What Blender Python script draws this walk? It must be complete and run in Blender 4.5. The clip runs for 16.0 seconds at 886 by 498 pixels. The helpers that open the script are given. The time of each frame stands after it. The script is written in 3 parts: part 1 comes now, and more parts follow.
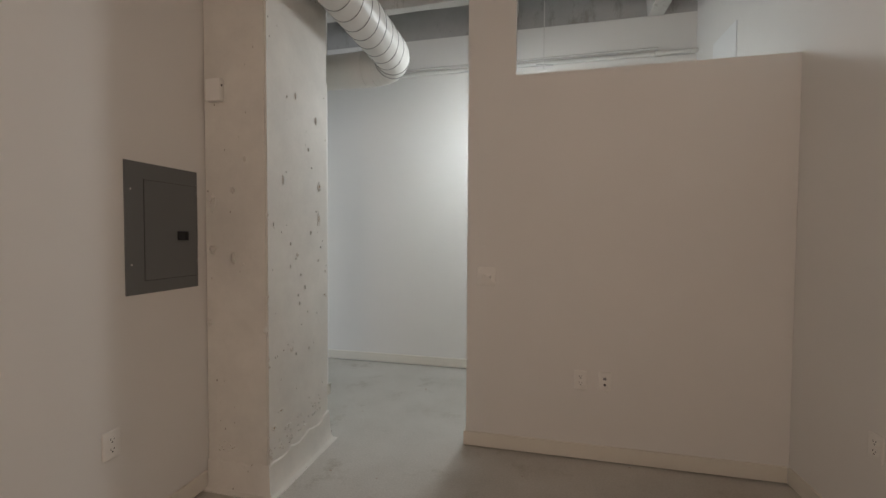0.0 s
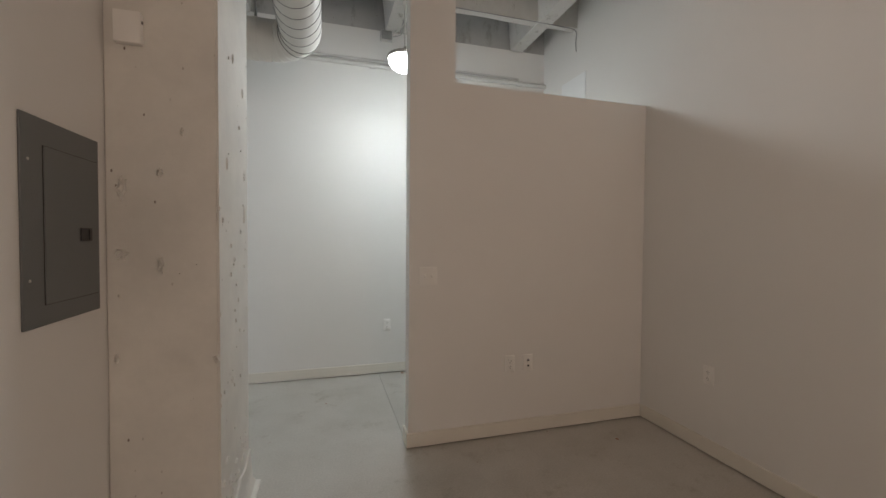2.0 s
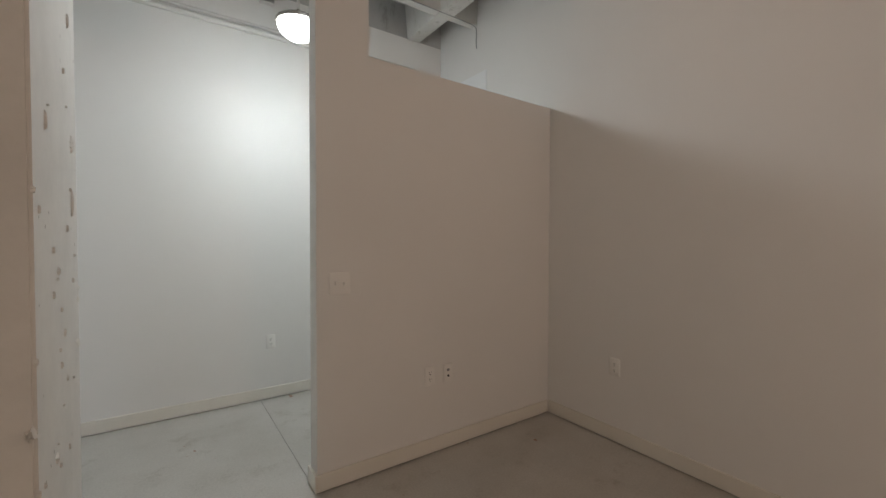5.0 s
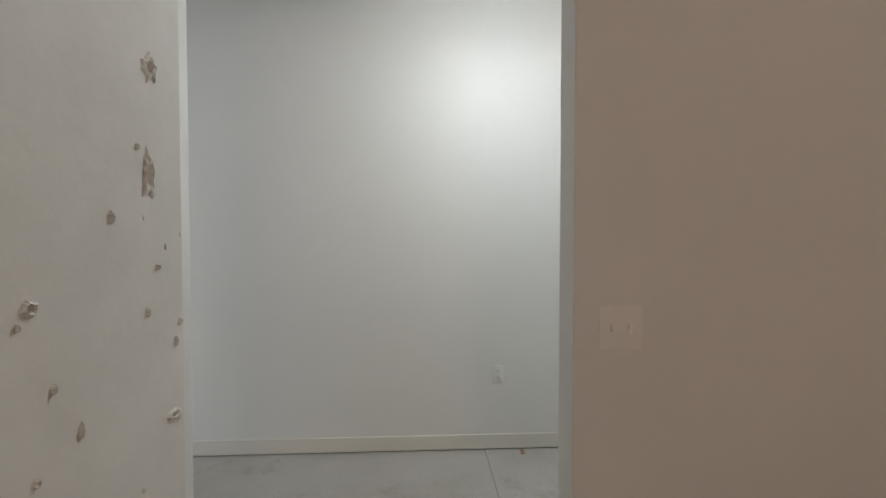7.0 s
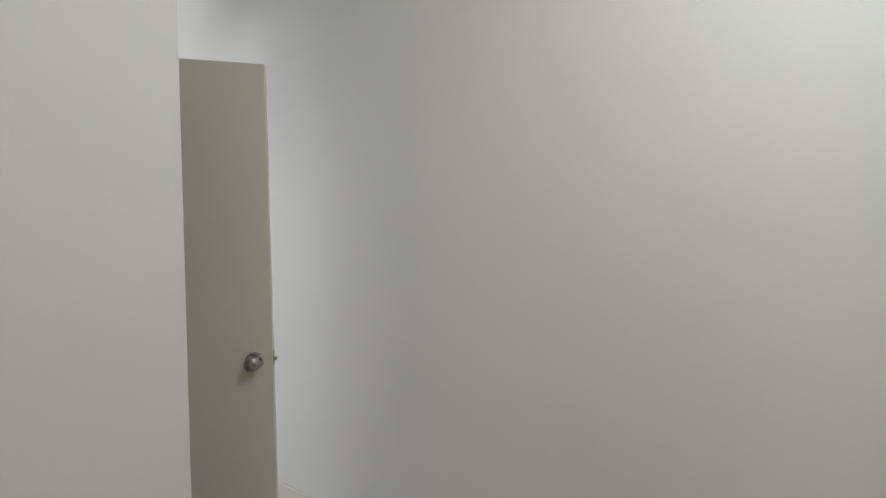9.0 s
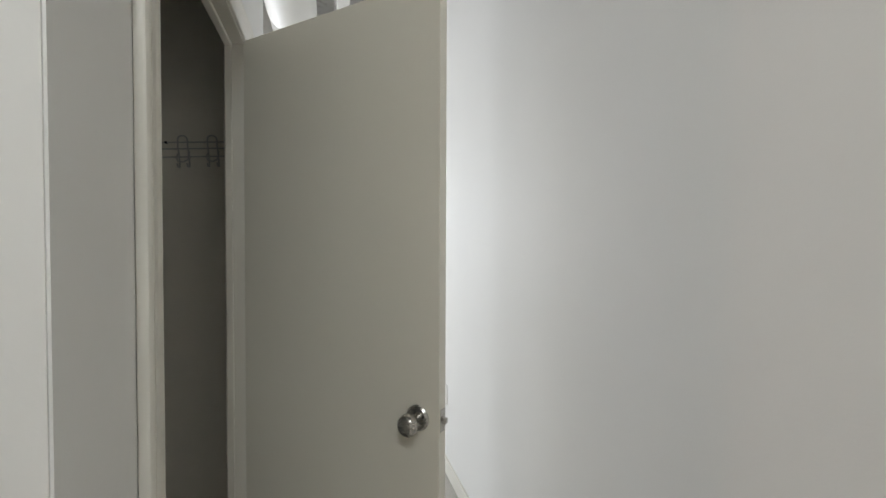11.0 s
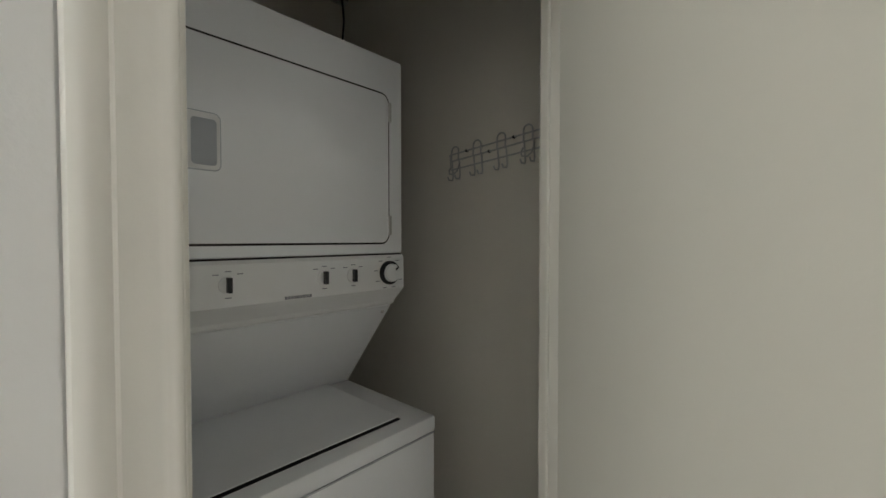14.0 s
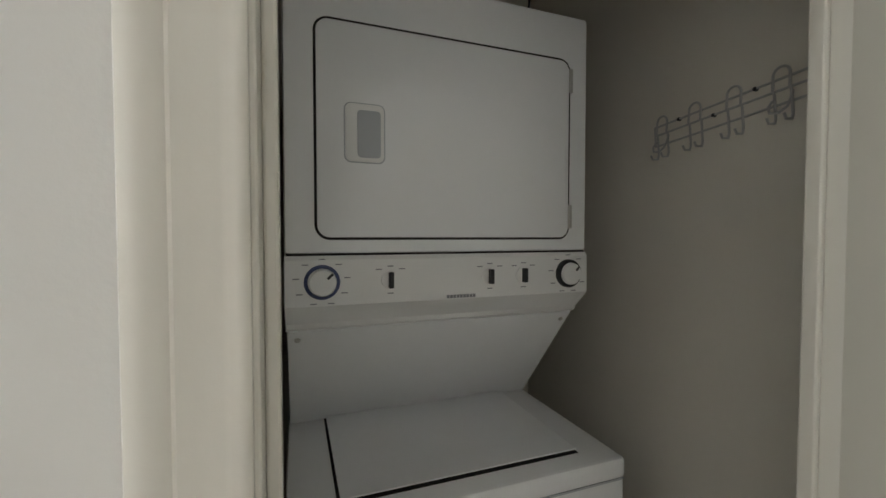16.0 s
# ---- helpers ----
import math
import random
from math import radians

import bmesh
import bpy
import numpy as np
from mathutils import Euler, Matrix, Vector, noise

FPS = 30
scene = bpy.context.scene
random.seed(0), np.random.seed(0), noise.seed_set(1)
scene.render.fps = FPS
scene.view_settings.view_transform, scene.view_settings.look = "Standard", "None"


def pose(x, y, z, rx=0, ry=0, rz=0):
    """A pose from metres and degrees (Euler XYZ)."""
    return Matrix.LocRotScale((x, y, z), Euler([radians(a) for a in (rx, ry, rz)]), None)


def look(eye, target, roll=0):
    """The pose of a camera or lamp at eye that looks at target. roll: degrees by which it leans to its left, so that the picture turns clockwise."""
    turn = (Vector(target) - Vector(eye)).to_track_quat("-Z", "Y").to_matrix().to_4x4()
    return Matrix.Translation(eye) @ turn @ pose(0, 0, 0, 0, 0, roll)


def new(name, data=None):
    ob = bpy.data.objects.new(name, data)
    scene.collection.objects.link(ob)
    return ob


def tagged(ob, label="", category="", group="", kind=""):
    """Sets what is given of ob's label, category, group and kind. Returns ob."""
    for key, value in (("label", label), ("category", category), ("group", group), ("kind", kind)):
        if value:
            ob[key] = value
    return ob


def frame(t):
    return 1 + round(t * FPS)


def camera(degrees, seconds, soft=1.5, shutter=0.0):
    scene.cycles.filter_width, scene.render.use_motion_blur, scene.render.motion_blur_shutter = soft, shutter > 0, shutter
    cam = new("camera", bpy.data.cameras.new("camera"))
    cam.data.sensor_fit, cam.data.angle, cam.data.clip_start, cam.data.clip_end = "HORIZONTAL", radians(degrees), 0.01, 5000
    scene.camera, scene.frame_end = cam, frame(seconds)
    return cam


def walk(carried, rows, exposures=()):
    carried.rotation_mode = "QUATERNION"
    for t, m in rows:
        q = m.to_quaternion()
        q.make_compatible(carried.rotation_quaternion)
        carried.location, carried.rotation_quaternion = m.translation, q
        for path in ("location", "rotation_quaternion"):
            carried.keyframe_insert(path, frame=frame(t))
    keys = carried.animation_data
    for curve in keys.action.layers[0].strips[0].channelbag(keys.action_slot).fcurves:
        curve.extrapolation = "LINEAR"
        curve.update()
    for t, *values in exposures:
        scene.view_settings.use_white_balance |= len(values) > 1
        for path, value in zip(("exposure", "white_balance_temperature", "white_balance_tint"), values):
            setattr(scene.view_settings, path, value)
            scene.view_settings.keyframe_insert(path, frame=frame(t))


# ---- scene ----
cam = camera(95.3, 16.0)
PATH = [
    (0, (-0.138, 0.424, 1.329), (-0.582, 2.373, 1.266), 0.3),
    (0.5, (-0.365, 0.421, 1.327), (-0.543, 2.412, 1.264), 0.5),
    (1, (-0.594, 0.464, 1.323), (-0.516, 2.461, 1.261), 0.5),
    (1.5, (-0.83, 0.49, 1.324), (-0.493, 2.46, 1.267), 0.5),
    (2, (-1.055, 0.47, 1.321), (-0.494, 2.389, 1.268), 0.4),
    (2.5, (-1.215, 0.482, 1.324), (-0.448, 2.328, 1.275), 0.3),
    (3, (-1.342, 0.479, 1.322), (-0.381, 2.233, 1.274), 0.2),
    (3.5, (-1.437, 0.473, 1.319), (-0.314, 2.128, 1.273), 0.1),
    (3.7, (-1.437, 0.483, 1.318), (-0.266, 2.103, 1.271), 0.2),
    (5.8, (-1.030, 1.277, 1.310), (0.007, 2.987, 1.262), 0.1),
    (6, (-1.015, 1.385, 1.301), (-0.094, 3.160, 1.256), 0.1),
    (6.5, (-1.005, 1.650, 1.311), (-0.480, 3.579, 1.253), -0.2),
    (7, (-0.937, 1.917, 1.310), (-0.840, 3.914, 1.263), 0.0),
    (7.5, (-0.901, 2.216, 1.313), (-1.146, 4.201, 1.261), -0.2),
    (7.7, (-0.902, 2.330, 1.314), (-1.234, 4.302, 1.274), -0.2),
    (8, (-0.904, 2.487, 1.331), (-1.354, 4.436, 1.294), -0.6),
    (8.5, (-0.830, 2.765, 1.330), (-1.594, 4.613, 1.312), -1.8),
    (9, (-0.942, 3.091, 1.316), (-2.048, 4.757, 1.318), -1.7),
    (9.5, (-1.06, 3.315, 1.276), (-2.444, 4.758, 1.326), -1.9),
    (10, (-1.187, 3.479, 1.322), (-2.843, 4.601, 1.333), -1.0),
    (10.2, (-1.241, 3.506, 1.346), (-2.956, 4.537, 1.334), -0.4),
    (12.3, (-1.515, 4.046, 1.397), (-3.454, 3.555, 1.401), -0.8),
    (12.5, (-1.576, 4.038, 1.402), (-3.473, 3.405, 1.406), -0.8),
    (13, (-1.719, 3.999, 1.409), (-3.489, 3.068, 1.409), -0.3),
    (13.5, (-1.876, 3.941, 1.434), (-3.518, 2.801, 1.385), 0.2),
    (14, (-2.006, 3.86, 1.415), (-3.481, 2.51, 1.367), 0.0),
    (14.5, (-2.119, 3.791, 1.415), (-3.388, 2.247, 1.358), 0.2),
    (15, (-2.19, 3.742, 1.409), (-3.226, 2.032, 1.349), 0.1),
    (15.5, (-2.19, 3.74, 1.411), (-3.004, 1.915, 1.346), 0.1),
    (16, (-2.14, 3.771, 1.407), (-2.828, 1.894, 1.347), 0.0),
]
EXPOSURES = [(0, 0.36, 6500, 10), (6, 0.32, 6500, 10), (8, 0.2, 6650, 11), (10, 0.38, 6700, 10), (12.3, 0.62, 6650, 10), (13.0, 0.7, 6700, 10), (14.2, 1.15, 6700, 10), (16, 1.25, 6750, 11)]
walk(cam, [(t, look(eye, target, roll)) for t, eye, target, roll in PATH], EXPOSURES)

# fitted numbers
DAY, FILL_SOUTH, PENDANT, PENDANT_DOWN, BULB, FILL_BACK = (40, 90, 68), 58, 12, 7.0, 1.4, 33
OPAL_GLOW, BULB_GLASS = 6.0, 1.2
NEAR_JAMB, FAR_JAMB, HOOK_WALL = -2.116, -2.853, -3.172
STOP = 0.0125
DOOR_WIDTH, DOOR_ANGLE, KNOB_Z = 0.728, 46.8, 0.925
DRYER_RIGHT, DRYER_FRONT = -2.808, 2.963
DUCT_X, DUCT_Y, DUCT_Z, SOFFIT_Z = -1.21, 3.53, 2.70, 3.0
FRONT_CHIPS = ((-1.757, 1.498, 0.035, 0.09), (-1.637, 1.554, 0.02, 0.03), (-1.761, 1.255, 0.045, 0.04), (-1.638, 1.215, 0.022, 0.06), (-1.576, 1.182, 0.005, 0.006), (-1.52, 1.216, 0.005, 0.006), (-1.564, 1.711, 0.012, 0.03), (-1.457, 0.852, 0.02, 0.03), (-1.779, 0.876, 0.015, 0.03))

# ---- light and exposure ----
world = bpy.data.worlds.new("sky")
scene.world = world
world.use_nodes = True
wn = world.node_tree.nodes
sky = wn.new("ShaderNodeTexSky")
sky.sky_type = 'NISHITA'
sky.sun_disc = False
sky.sun_elevation, sky.sun_rotation = radians(40), radians(120)
world.node_tree.links.new(sky.outputs[0], wn["Background"].inputs[0])
wn["Background"].inputs[1].default_value = 0.12


def lamp(name, kind, m, energy, color, **settings):
    data = bpy.data.lights.new(name, kind)
    data.energy, data.color = energy, color
    for key, value in settings.items():
        if key == "size":
            data.size = value
        elif key == "size_y":
            data.shape, data.size_y = 'RECTANGLE', value
        elif key == "radius":
            data.shadow_soft_size = value
    ob = new(name, data)
    ob.matrix_world = m
    return ob


# Openings added in the unseen south wall, for more daylight on the corridor.
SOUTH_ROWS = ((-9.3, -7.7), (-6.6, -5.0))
# Only the first row is a known window; the other two are added.
WINDOW_ROWS = ((2.15, 3.80), (0.05, 1.70), (-2.05, -0.40))
for (wy0, wy1), day in zip(WINDOW_ROWS, DAY):
    lamp("window_daylight", 'AREA', look((-10.12, (wy0 + wy1) / 2, 1.82), (0, (wy0 + wy1) / 2, 1.5)), day, (0.84, 0.90, 1.0), size=wy1 - wy0 - 0.1, size_y=1.75)
# Fill daylight from those added south openings.
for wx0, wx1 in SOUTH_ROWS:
    lamp("window_daylight", 'AREA', look(((wx0 + wx1) / 2, -3.02, 1.82), ((wx0 + wx1) / 2, 4, 1.5)), FILL_SOUTH, (0.86, 0.92, 1.0), size=wx1 - wx0 - 0.1, size_y=1.75)
lamp("pendant_glow", 'POINT', pose(-0.465, 3.56, 2.635), PENDANT, (0.90, 0.97, 1.0), radius=0.08)
lamp("pendant_glow", 'AREA', pose(-0.465, 3.56, 2.60), PENDANT_DOWN, (0.90, 0.97, 1.0), size=0.22).data.shape = 'DISK'
lamp("warm_glow", 'POINT', pose(0.30, 1.70, 2.50), BULB, (1.0, 0.76, 0.62), radius=0.03)
# Warm fill placed unseen behind the camera, with no known source there.
lamp("warm_glow", 'POINT', pose(-0.3, -1.3, 2.0), FILL_BACK, (1.0, 0.76, 0.62), radius=0.05)


# ---- materials ----
def nodes_of(name, color, rough=0.5, metal=0.0):
    m = bpy.data.materials.new(name)
    m.use_nodes = True
    b = m.node_tree.nodes["Principled BSDF"]
    b.inputs["Base Color"].default_value = (*color, 1)
    b.inputs["Roughness"].default_value = rough
    b.inputs["Metallic"].default_value = metal
    return m, m.node_tree.nodes, m.node_tree.links, b


def noise_node(n, l, scale, detail=6, rough=0.6, stretch=None):
    co = n.new("ShaderNodeTexCoord")
    t = n.new("ShaderNodeTexNoise")
    t.inputs["Scale"].default_value = scale
    t.inputs["Detail"].default_value = detail
    t.inputs["Roughness"].default_value = rough
    if stretch:
        mp = n.new("ShaderNodeMapping")
        mp.inputs["Scale"].default_value = stretch
        l.new(co.outputs["Object"], mp.inputs[0])
        l.new(mp.outputs[0], t.inputs["Vector"])
    else:
        l.new(co.outputs["Object"], t.inputs["Vector"])
    return t


def ramp(n, l, src, stops):
    r = n.new("ShaderNodeValToRGB")
    while len(r.color_ramp.elements) < len(stops):
        r.color_ramp.elements.new(0.5)
    for e, (p, c) in zip(r.color_ramp.elements, stops):
        e.position, e.color = p, (*c, 1)
    l.new(src, r.inputs[0])
    return r


def mixed(n, l, a, b, fac, mode='MIX'):
    x = n.new("ShaderNodeMix")
    x.data_type, x.blend_type = 'RGBA', mode
    for sock, v in ((x.inputs[6], a), (x.inputs[7], b)):
        if isinstance(v, tuple):
            sock.default_value = (*v, 1)
        else:
            l.new(v, sock)
    if isinstance(fac, float):
        x.inputs[0].default_value = fac
    else:
        l.new(fac, x.inputs[0])
    return x.outputs[2]


def bumped(n, l, b, heights):
    last = None
    for src, strength, dist in heights:
        u = n.new("ShaderNodeBump")
        u.inputs["Strength"].default_value, u.inputs["Distance"].default_value = strength, dist
        l.new(src, u.inputs["Height"])
        if last:
            l.new(last, u.inputs["Normal"])
        last = u.outputs[0]
    l.new(last, b.inputs["Normal"])


def paint(name, color, rough=0.55, marks=0.03, bump=0.12):
    m, n, l, b = nodes_of(name, color, rough)
    big, fine = noise_node(n, l, 1.3, 4), noise_node(n, l, 180, 3)
    c = ramp(n, l, big.outputs[0], ((0.3, tuple(v * (1 - marks) for v in color)), (0.7, color)))
    l.new(c.outputs[0], b.inputs["Base Color"])
    mid = noise_node(n, l, 14, 3)
    bumped(n, l, b, ((fine.outputs[0], bump, 0.002), (mid.outputs[0], 0.10, 0.004)))
    return m


def pitted(name, color, dirt, pits, grime, rough=0.7):
    """Painted cast concrete: board marks, small blow holes, scuffs."""
    m, n, l, b = nodes_of(name, color, rough)
    big = noise_node(n, l, 2.2, 8, 0.7)
    c1 = ramp(n, l, big.outputs[0], ((0.35, tuple(v * 0.86 for v in color)), (0.65, color)))
    mid = noise_node(n, l, 9, 8, 0.75, (1, 1, 0.35))
    f1 = ramp(n, l, mid.outputs[0], ((grime, (0, 0, 0)), (grime + 0.10, (1, 1, 1))))
    col = mixed(n, l, c1.outputs[0], dirt, f1.outputs[0])
    co = n.new("ShaderNodeTexCoord")
    mp = n.new("ShaderNodeMapping")
    mp.inputs["Scale"].default_value = (1, 1, 0.55)
    l.new(co.outputs["Object"], mp.inputs[0])
    v = n.new("ShaderNodeTexVoronoi")
    v.inputs["Scale"].default_value = pits
    l.new(mp.outputs[0], v.inputs["Vector"])
    sel = noise_node(n, l, 5, 2)
    keep = ramp(n, l, sel.outputs[0], ((0.52, (0, 0, 0)), (0.60, (1, 1, 1))))
    hole = ramp(n, l, v.outputs["Distance"], ((0.05, (1, 1, 1)), (0.10, (0, 0, 0))))
    both = mixed(n, l, (0.0, 0.0, 0.0), hole.outputs[0], keep.outputs[0])
    col = mixed(n, l, col, (0.24, 0.20, 0.16), both)
    l.new(col, b.inputs["Base Color"])
    inv = n.new("ShaderNodeInvert")
    l.new(both, inv.inputs["Color"])
    fine = noise_node(n, l, 60, 5)
    bumped(n, l, b, ((inv.outputs[0], 0.6, 0.006), (big.outputs[0], 0.25, 0.012), (fine.outputs[0], 0.10, 0.003)))
    return m


def floor_concrete():
    m, n, l, b = nodes_of("sealed_concrete", (0.42, 0.40, 0.36), 0.32)
    a = noise_node(n, l, 0.9, 9, 0.62)
    c = ramp(n, l, a.outputs[0], ((0.30, (0.42, 0.40, 0.355)), (0.5, (0.52, 0.50, 0.46)), (0.72, (0.60, 0.585, 0.545))))
    s = noise_node(n, l, 3.4, 10, 0.75)
    f = ramp(n, l, s.outputs[0], ((0.56, (0, 0, 0)), (0.72, (0.65, 0.65, 0.65))))
    col = mixed(n, l, c.outputs[0], (0.30, 0.27, 0.215), f.outputs[0])
    g = noise_node(n, l, 95, 5)
    f2 = ramp(n, l, g.outputs[0], ((0.35, (0.9, 0.9, 0.9)), (0.65, (1.04, 1.04, 1.04))))
    col = mixed(n, l, col, f2.outputs[0], 1.0, 'MULTIPLY')
    sp = noise_node(n, l, 7, 2)
    f3 = ramp(n, l, sp.outputs[0], ((0.715, (0, 0, 0)), (0.74, (1, 1, 1))))
    col = mixed(n, l, col, (0.30, 0.17, 0.11), f3.outputs[0])
    l.new(col, b.inputs["Base Color"])
    r = ramp(n, l, s.outputs[0], ((0.3, (0.27, 0.27, 0.27)), (0.7, (0.48, 0.48, 0.48))))
    l.new(r.outputs[0], b.inputs["Roughness"])
    bumped(n, l, b, ((g.outputs[0], 0.05, 0.002), (s.outputs[0], 0.06, 0.004)))
    return m


def brushed(name, color, rough):
    m, n, l, b = nodes_of(name, color, rough, 1.0)
    g = noise_node(n, l, 60, 3, 0.5, (1, 1, 9))
    r = ramp(n, l, g.outputs[0], ((0.3, (rough * 0.8,) * 3), (0.7, (rough * 1.25,) * 3)))
    l.new(r.outputs[0], b.inputs["Roughness"])
    return m


def glowing(name, color, strength):
    m, n, l, b = nodes_of(name, color, 0.3)
    b.inputs["Emission Color"].default_value = (*color, 1)
    b.inputs["Emission Strength"].default_value = strength
    return m


WALL = paint("wall_paint", (0.80, 0.79, 0.765), 0.66)
TRIM = paint("trim_paint", (0.77, 0.74, 0.67), 0.34, 0.04, 0.05)
DOOR = paint("door_paint", (0.77, 0.73, 0.635), 0.36, 0.03, 0.08)
CLOSET = paint("closet_paint", (0.83, 0.79, 0.71), 0.6)
COLUMN = pitted("painted_column_concrete", (0.78, 0.765, 0.72), (0.66, 0.62, 0.54), 24, 0.66)
RUST = pitted("rusty_bare_concrete", (0.46, 0.385, 0.30), (0.30, 0.24, 0.18), 60, 0.5)
CEIL = pitted("raw_ceiling_concrete", (0.48, 0.475, 0.465), (0.33, 0.32, 0.30), 26, 0.56, 0.85)
JOIST = pitted("worn_painted_joist", (0.66, 0.65, 0.62), (0.34, 0.32, 0.29), 24, 0.57, 0.8)
FLOOR = floor_concrete()
DARK, *_ = nodes_of("dark_gap", (0.02, 0.018, 0.016), 0.9)
PLATE = paint("plate_plastic", (0.85, 0.84, 0.81), 0.3, 0.02, 0.02)
GREY = paint("grey_enamel", (0.150, 0.160, 0.165), 0.42, 0.06, 0.05)
BLACK, *_ = nodes_of("black_plastic", (0.018, 0.018, 0.02), 0.35)
ENAMEL = paint("white_enamel", (0.86, 0.87, 0.88), 0.16, 0.015, 0.0)
PLASTIC = paint("white_plastic", (0.79, 0.79, 0.78), 0.28, 0.02, 0.02)
BLUE, *_ = nodes_of("dial_print", (0.055, 0.075, 0.17), 0.4)
# Flat grey for hollows and a seam, with recess shade put into the colour.
WELL, *_ = nodes_of("recess_grey", (0.42, 0.44, 0.47), 0.4)
PRINT, *_ = nodes_of("grey_print", (0.25, 0.25, 0.27), 0.5)
STEEL = brushed("brushed_nickel", (0.52, 0.50, 0.47), 0.26)
SCREW = brushed("zinc_screw", (0.55, 0.54, 0.52), 0.4)
WIRE = paint("coated_wire", (0.52, 0.51, 0.50), 0.35, 0.05, 0.02)
DUCT = paint("painted_duct", (0.74, 0.725, 0.69), 0.45, 0.08, 0.06)
SEAM, *_ = nodes_of("duct_seam", (0.16, 0.155, 0.15), 0.6)
PIPE = paint("painted_conduit", (0.70, 0.69, 0.66), 0.45, 0.08, 0.05)
CORD, *_ = nodes_of("grey_cord", (0.30, 0.30, 0.29), 0.6)
OPAL = glowing("lit_opal_glass", (0.96, 1.0, 0.99), OPAL_GLOW)
CANDLE = glowing("warm_bulb_glass", (1.0, 0.62, 0.42), BULB_GLASS)
GLASS, _n, _l, _b = nodes_of("window_glass", (1, 1, 1), 0.02)
_b.inputs["Transmission Weight"].default_value = 1.0
FRAME = paint("window_frame_paint", (0.7, 0.7, 0.69), 0.4)
CARD = paint("white_card", (0.84, 0.85, 0.85), 0.5, 0.01, 0.0)


# ---- mesh helpers ----
def box(bm, x0, x1, y0, y1, z0, z1, bevel=0.0, segments=2):
    vs = bmesh.ops.create_cube(bm, size=1)["verts"]
    for v in vs:
        v.co = Vector(((x0 + x1) / 2 + v.co.x * (x1 - x0), (y0 + y1) / 2 + v.co.y * (y1 - y0), (z0 + z1) / 2 + v.co.z * (z1 - z0)))
    if bevel:
        es = list({e for v in vs for e in v.link_edges})
        bmesh.ops.bevel(bm, geom=es, offset=bevel, segments=segments, profile=0.5, affect='EDGES')
    return bm


def boxes(*rows, bevel=0.0):
    bm = bmesh.new()
    for r in rows:
        box(bm, *r, bevel=bevel)
    return bm


def turned(bm, m, profile, n=28):
    """A solid turned round the local z of m; profile: (radius, height) rows."""
    rings = []
    for r, h in profile:
        rings.append([bm.verts.new(m @ Vector((max(r, 1e-4) * math.cos(2 * math.pi * i / n), max(r, 1e-4) * math.sin(2 * math.pi * i / n), h))) for i in range(n)])
    for a, b in zip(rings, rings[1:]):
        for i in range(n):
            bm.faces.new((a[i], a[(i + 1) % n], b[(i + 1) % n], b[i]))
    bm.faces.new(rings[0][::-1])
    bm.faces.new(rings[-1])
    return bm


def tube(bm, points, radius, n=10):
    """A round bar along points."""
    pts = [Vector(p) for p in points]
    rings, side = [], None
    for i, p in enumerate(pts):
        d = (pts[min(i + 1, len(pts) - 1)] - pts[max(i - 1, 0)]).normalized()
        if side is None:
            side = d.orthogonal().normalized()
        side = (side - d * side.dot(d)).normalized()
        up = d.cross(side)
        rings.append([bm.verts.new(p + radius * (math.cos(2 * math.pi * k / n) * side + math.sin(2 * math.pi * k / n) * up)) for k in range(n)])
    for a, b in zip(rings, rings[1:]):
        for k in range(n):
            bm.faces.new((a[k], a[(k + 1) % n], b[(k + 1) % n], b[k]))
    bm.faces.new(rings[0][::-1])
    bm.faces.new(rings[-1])
    return bm


def prism(bm, profile, x0, x1):
    """A profile of (y, z) drawn out along x."""
    a = [bm.verts.new((x0, y, z)) for y, z in profile]
    b = [bm.verts.new((x1, y, z)) for y, z in profile]
    bm.faces.new(a)
    bm.faces.new(b[::-1])
    for i in range(len(a)):
        j = (i + 1) % len(a)
        bm.faces.new((a[j], a[i], b[i], b[j]))
    return bm


def rounded(bm, w, h, d, r, m, n=6):
    """A plate with rounded corners, w by h, from depth 0 to d along local z of m."""
    pts = []
    for cx, cy, a0 in ((w / 2 - r, h / 2 - r, 0), (-w / 2 + r, h / 2 - r, 90), (-w / 2 + r, -h / 2 + r, 180), (w / 2 - r, -h / 2 + r, 270)):
        for k in range(n + 1):
            a = radians(a0 + 90 * k / n)
            pts.append((cx + r * math.cos(a), cy + r * math.sin(a)))
    e = min(0.003, d * 0.4)
    rings = []
    for s, z in ((0, 0), (0, d - e), (e, d)):
        rings.append([bm.verts.new(m @ Vector((x * (1 - 2 * s / w), y * (1 - 2 * s / h), z))) for x, y in pts])
    for a, b in zip(rings, rings[1:]):
        for i in range(len(pts)):
            j = (i + 1) % len(pts)
            bm.faces.new((a[i], a[j], b[j], b[i]))
    bm.faces.new(rings[-1])
    bm.faces.new(rings[0][::-1])
    return bm


def part(name, bm, material, parent=None, label="", smooth=False):
    bmesh.ops.recalc_face_normals(bm, faces=bm.faces)
    me = bpy.data.meshes.new(name)
    bm.to_mesh(me)
    bm.free()
    me.materials.append(material)
    if smooth:
        for p in me.polygons:
            p.use_smooth = True
        me.set_sharp_from_angle(angle=radians(40))
    ob = new(name, me)
    if parent:
        ob.parent = parent
    if label:
        ob["label"] = label
    return ob


def thing(name, label, category, x=0, y=0, z=0, group=""):
    e = new(name)
    e.empty_display_size = 0.1
    e.location = (x, y, z)
    return tagged(e, label, category, group)


def under(parent):
    """Moves into the thing's own space: meshes are made in world coordinates."""
    bpy.context.view_layer.update()
    inv = parent.matrix_world.inverted()
    for c in parent.children:
        c.matrix_parent_inverse = inv
    return parent


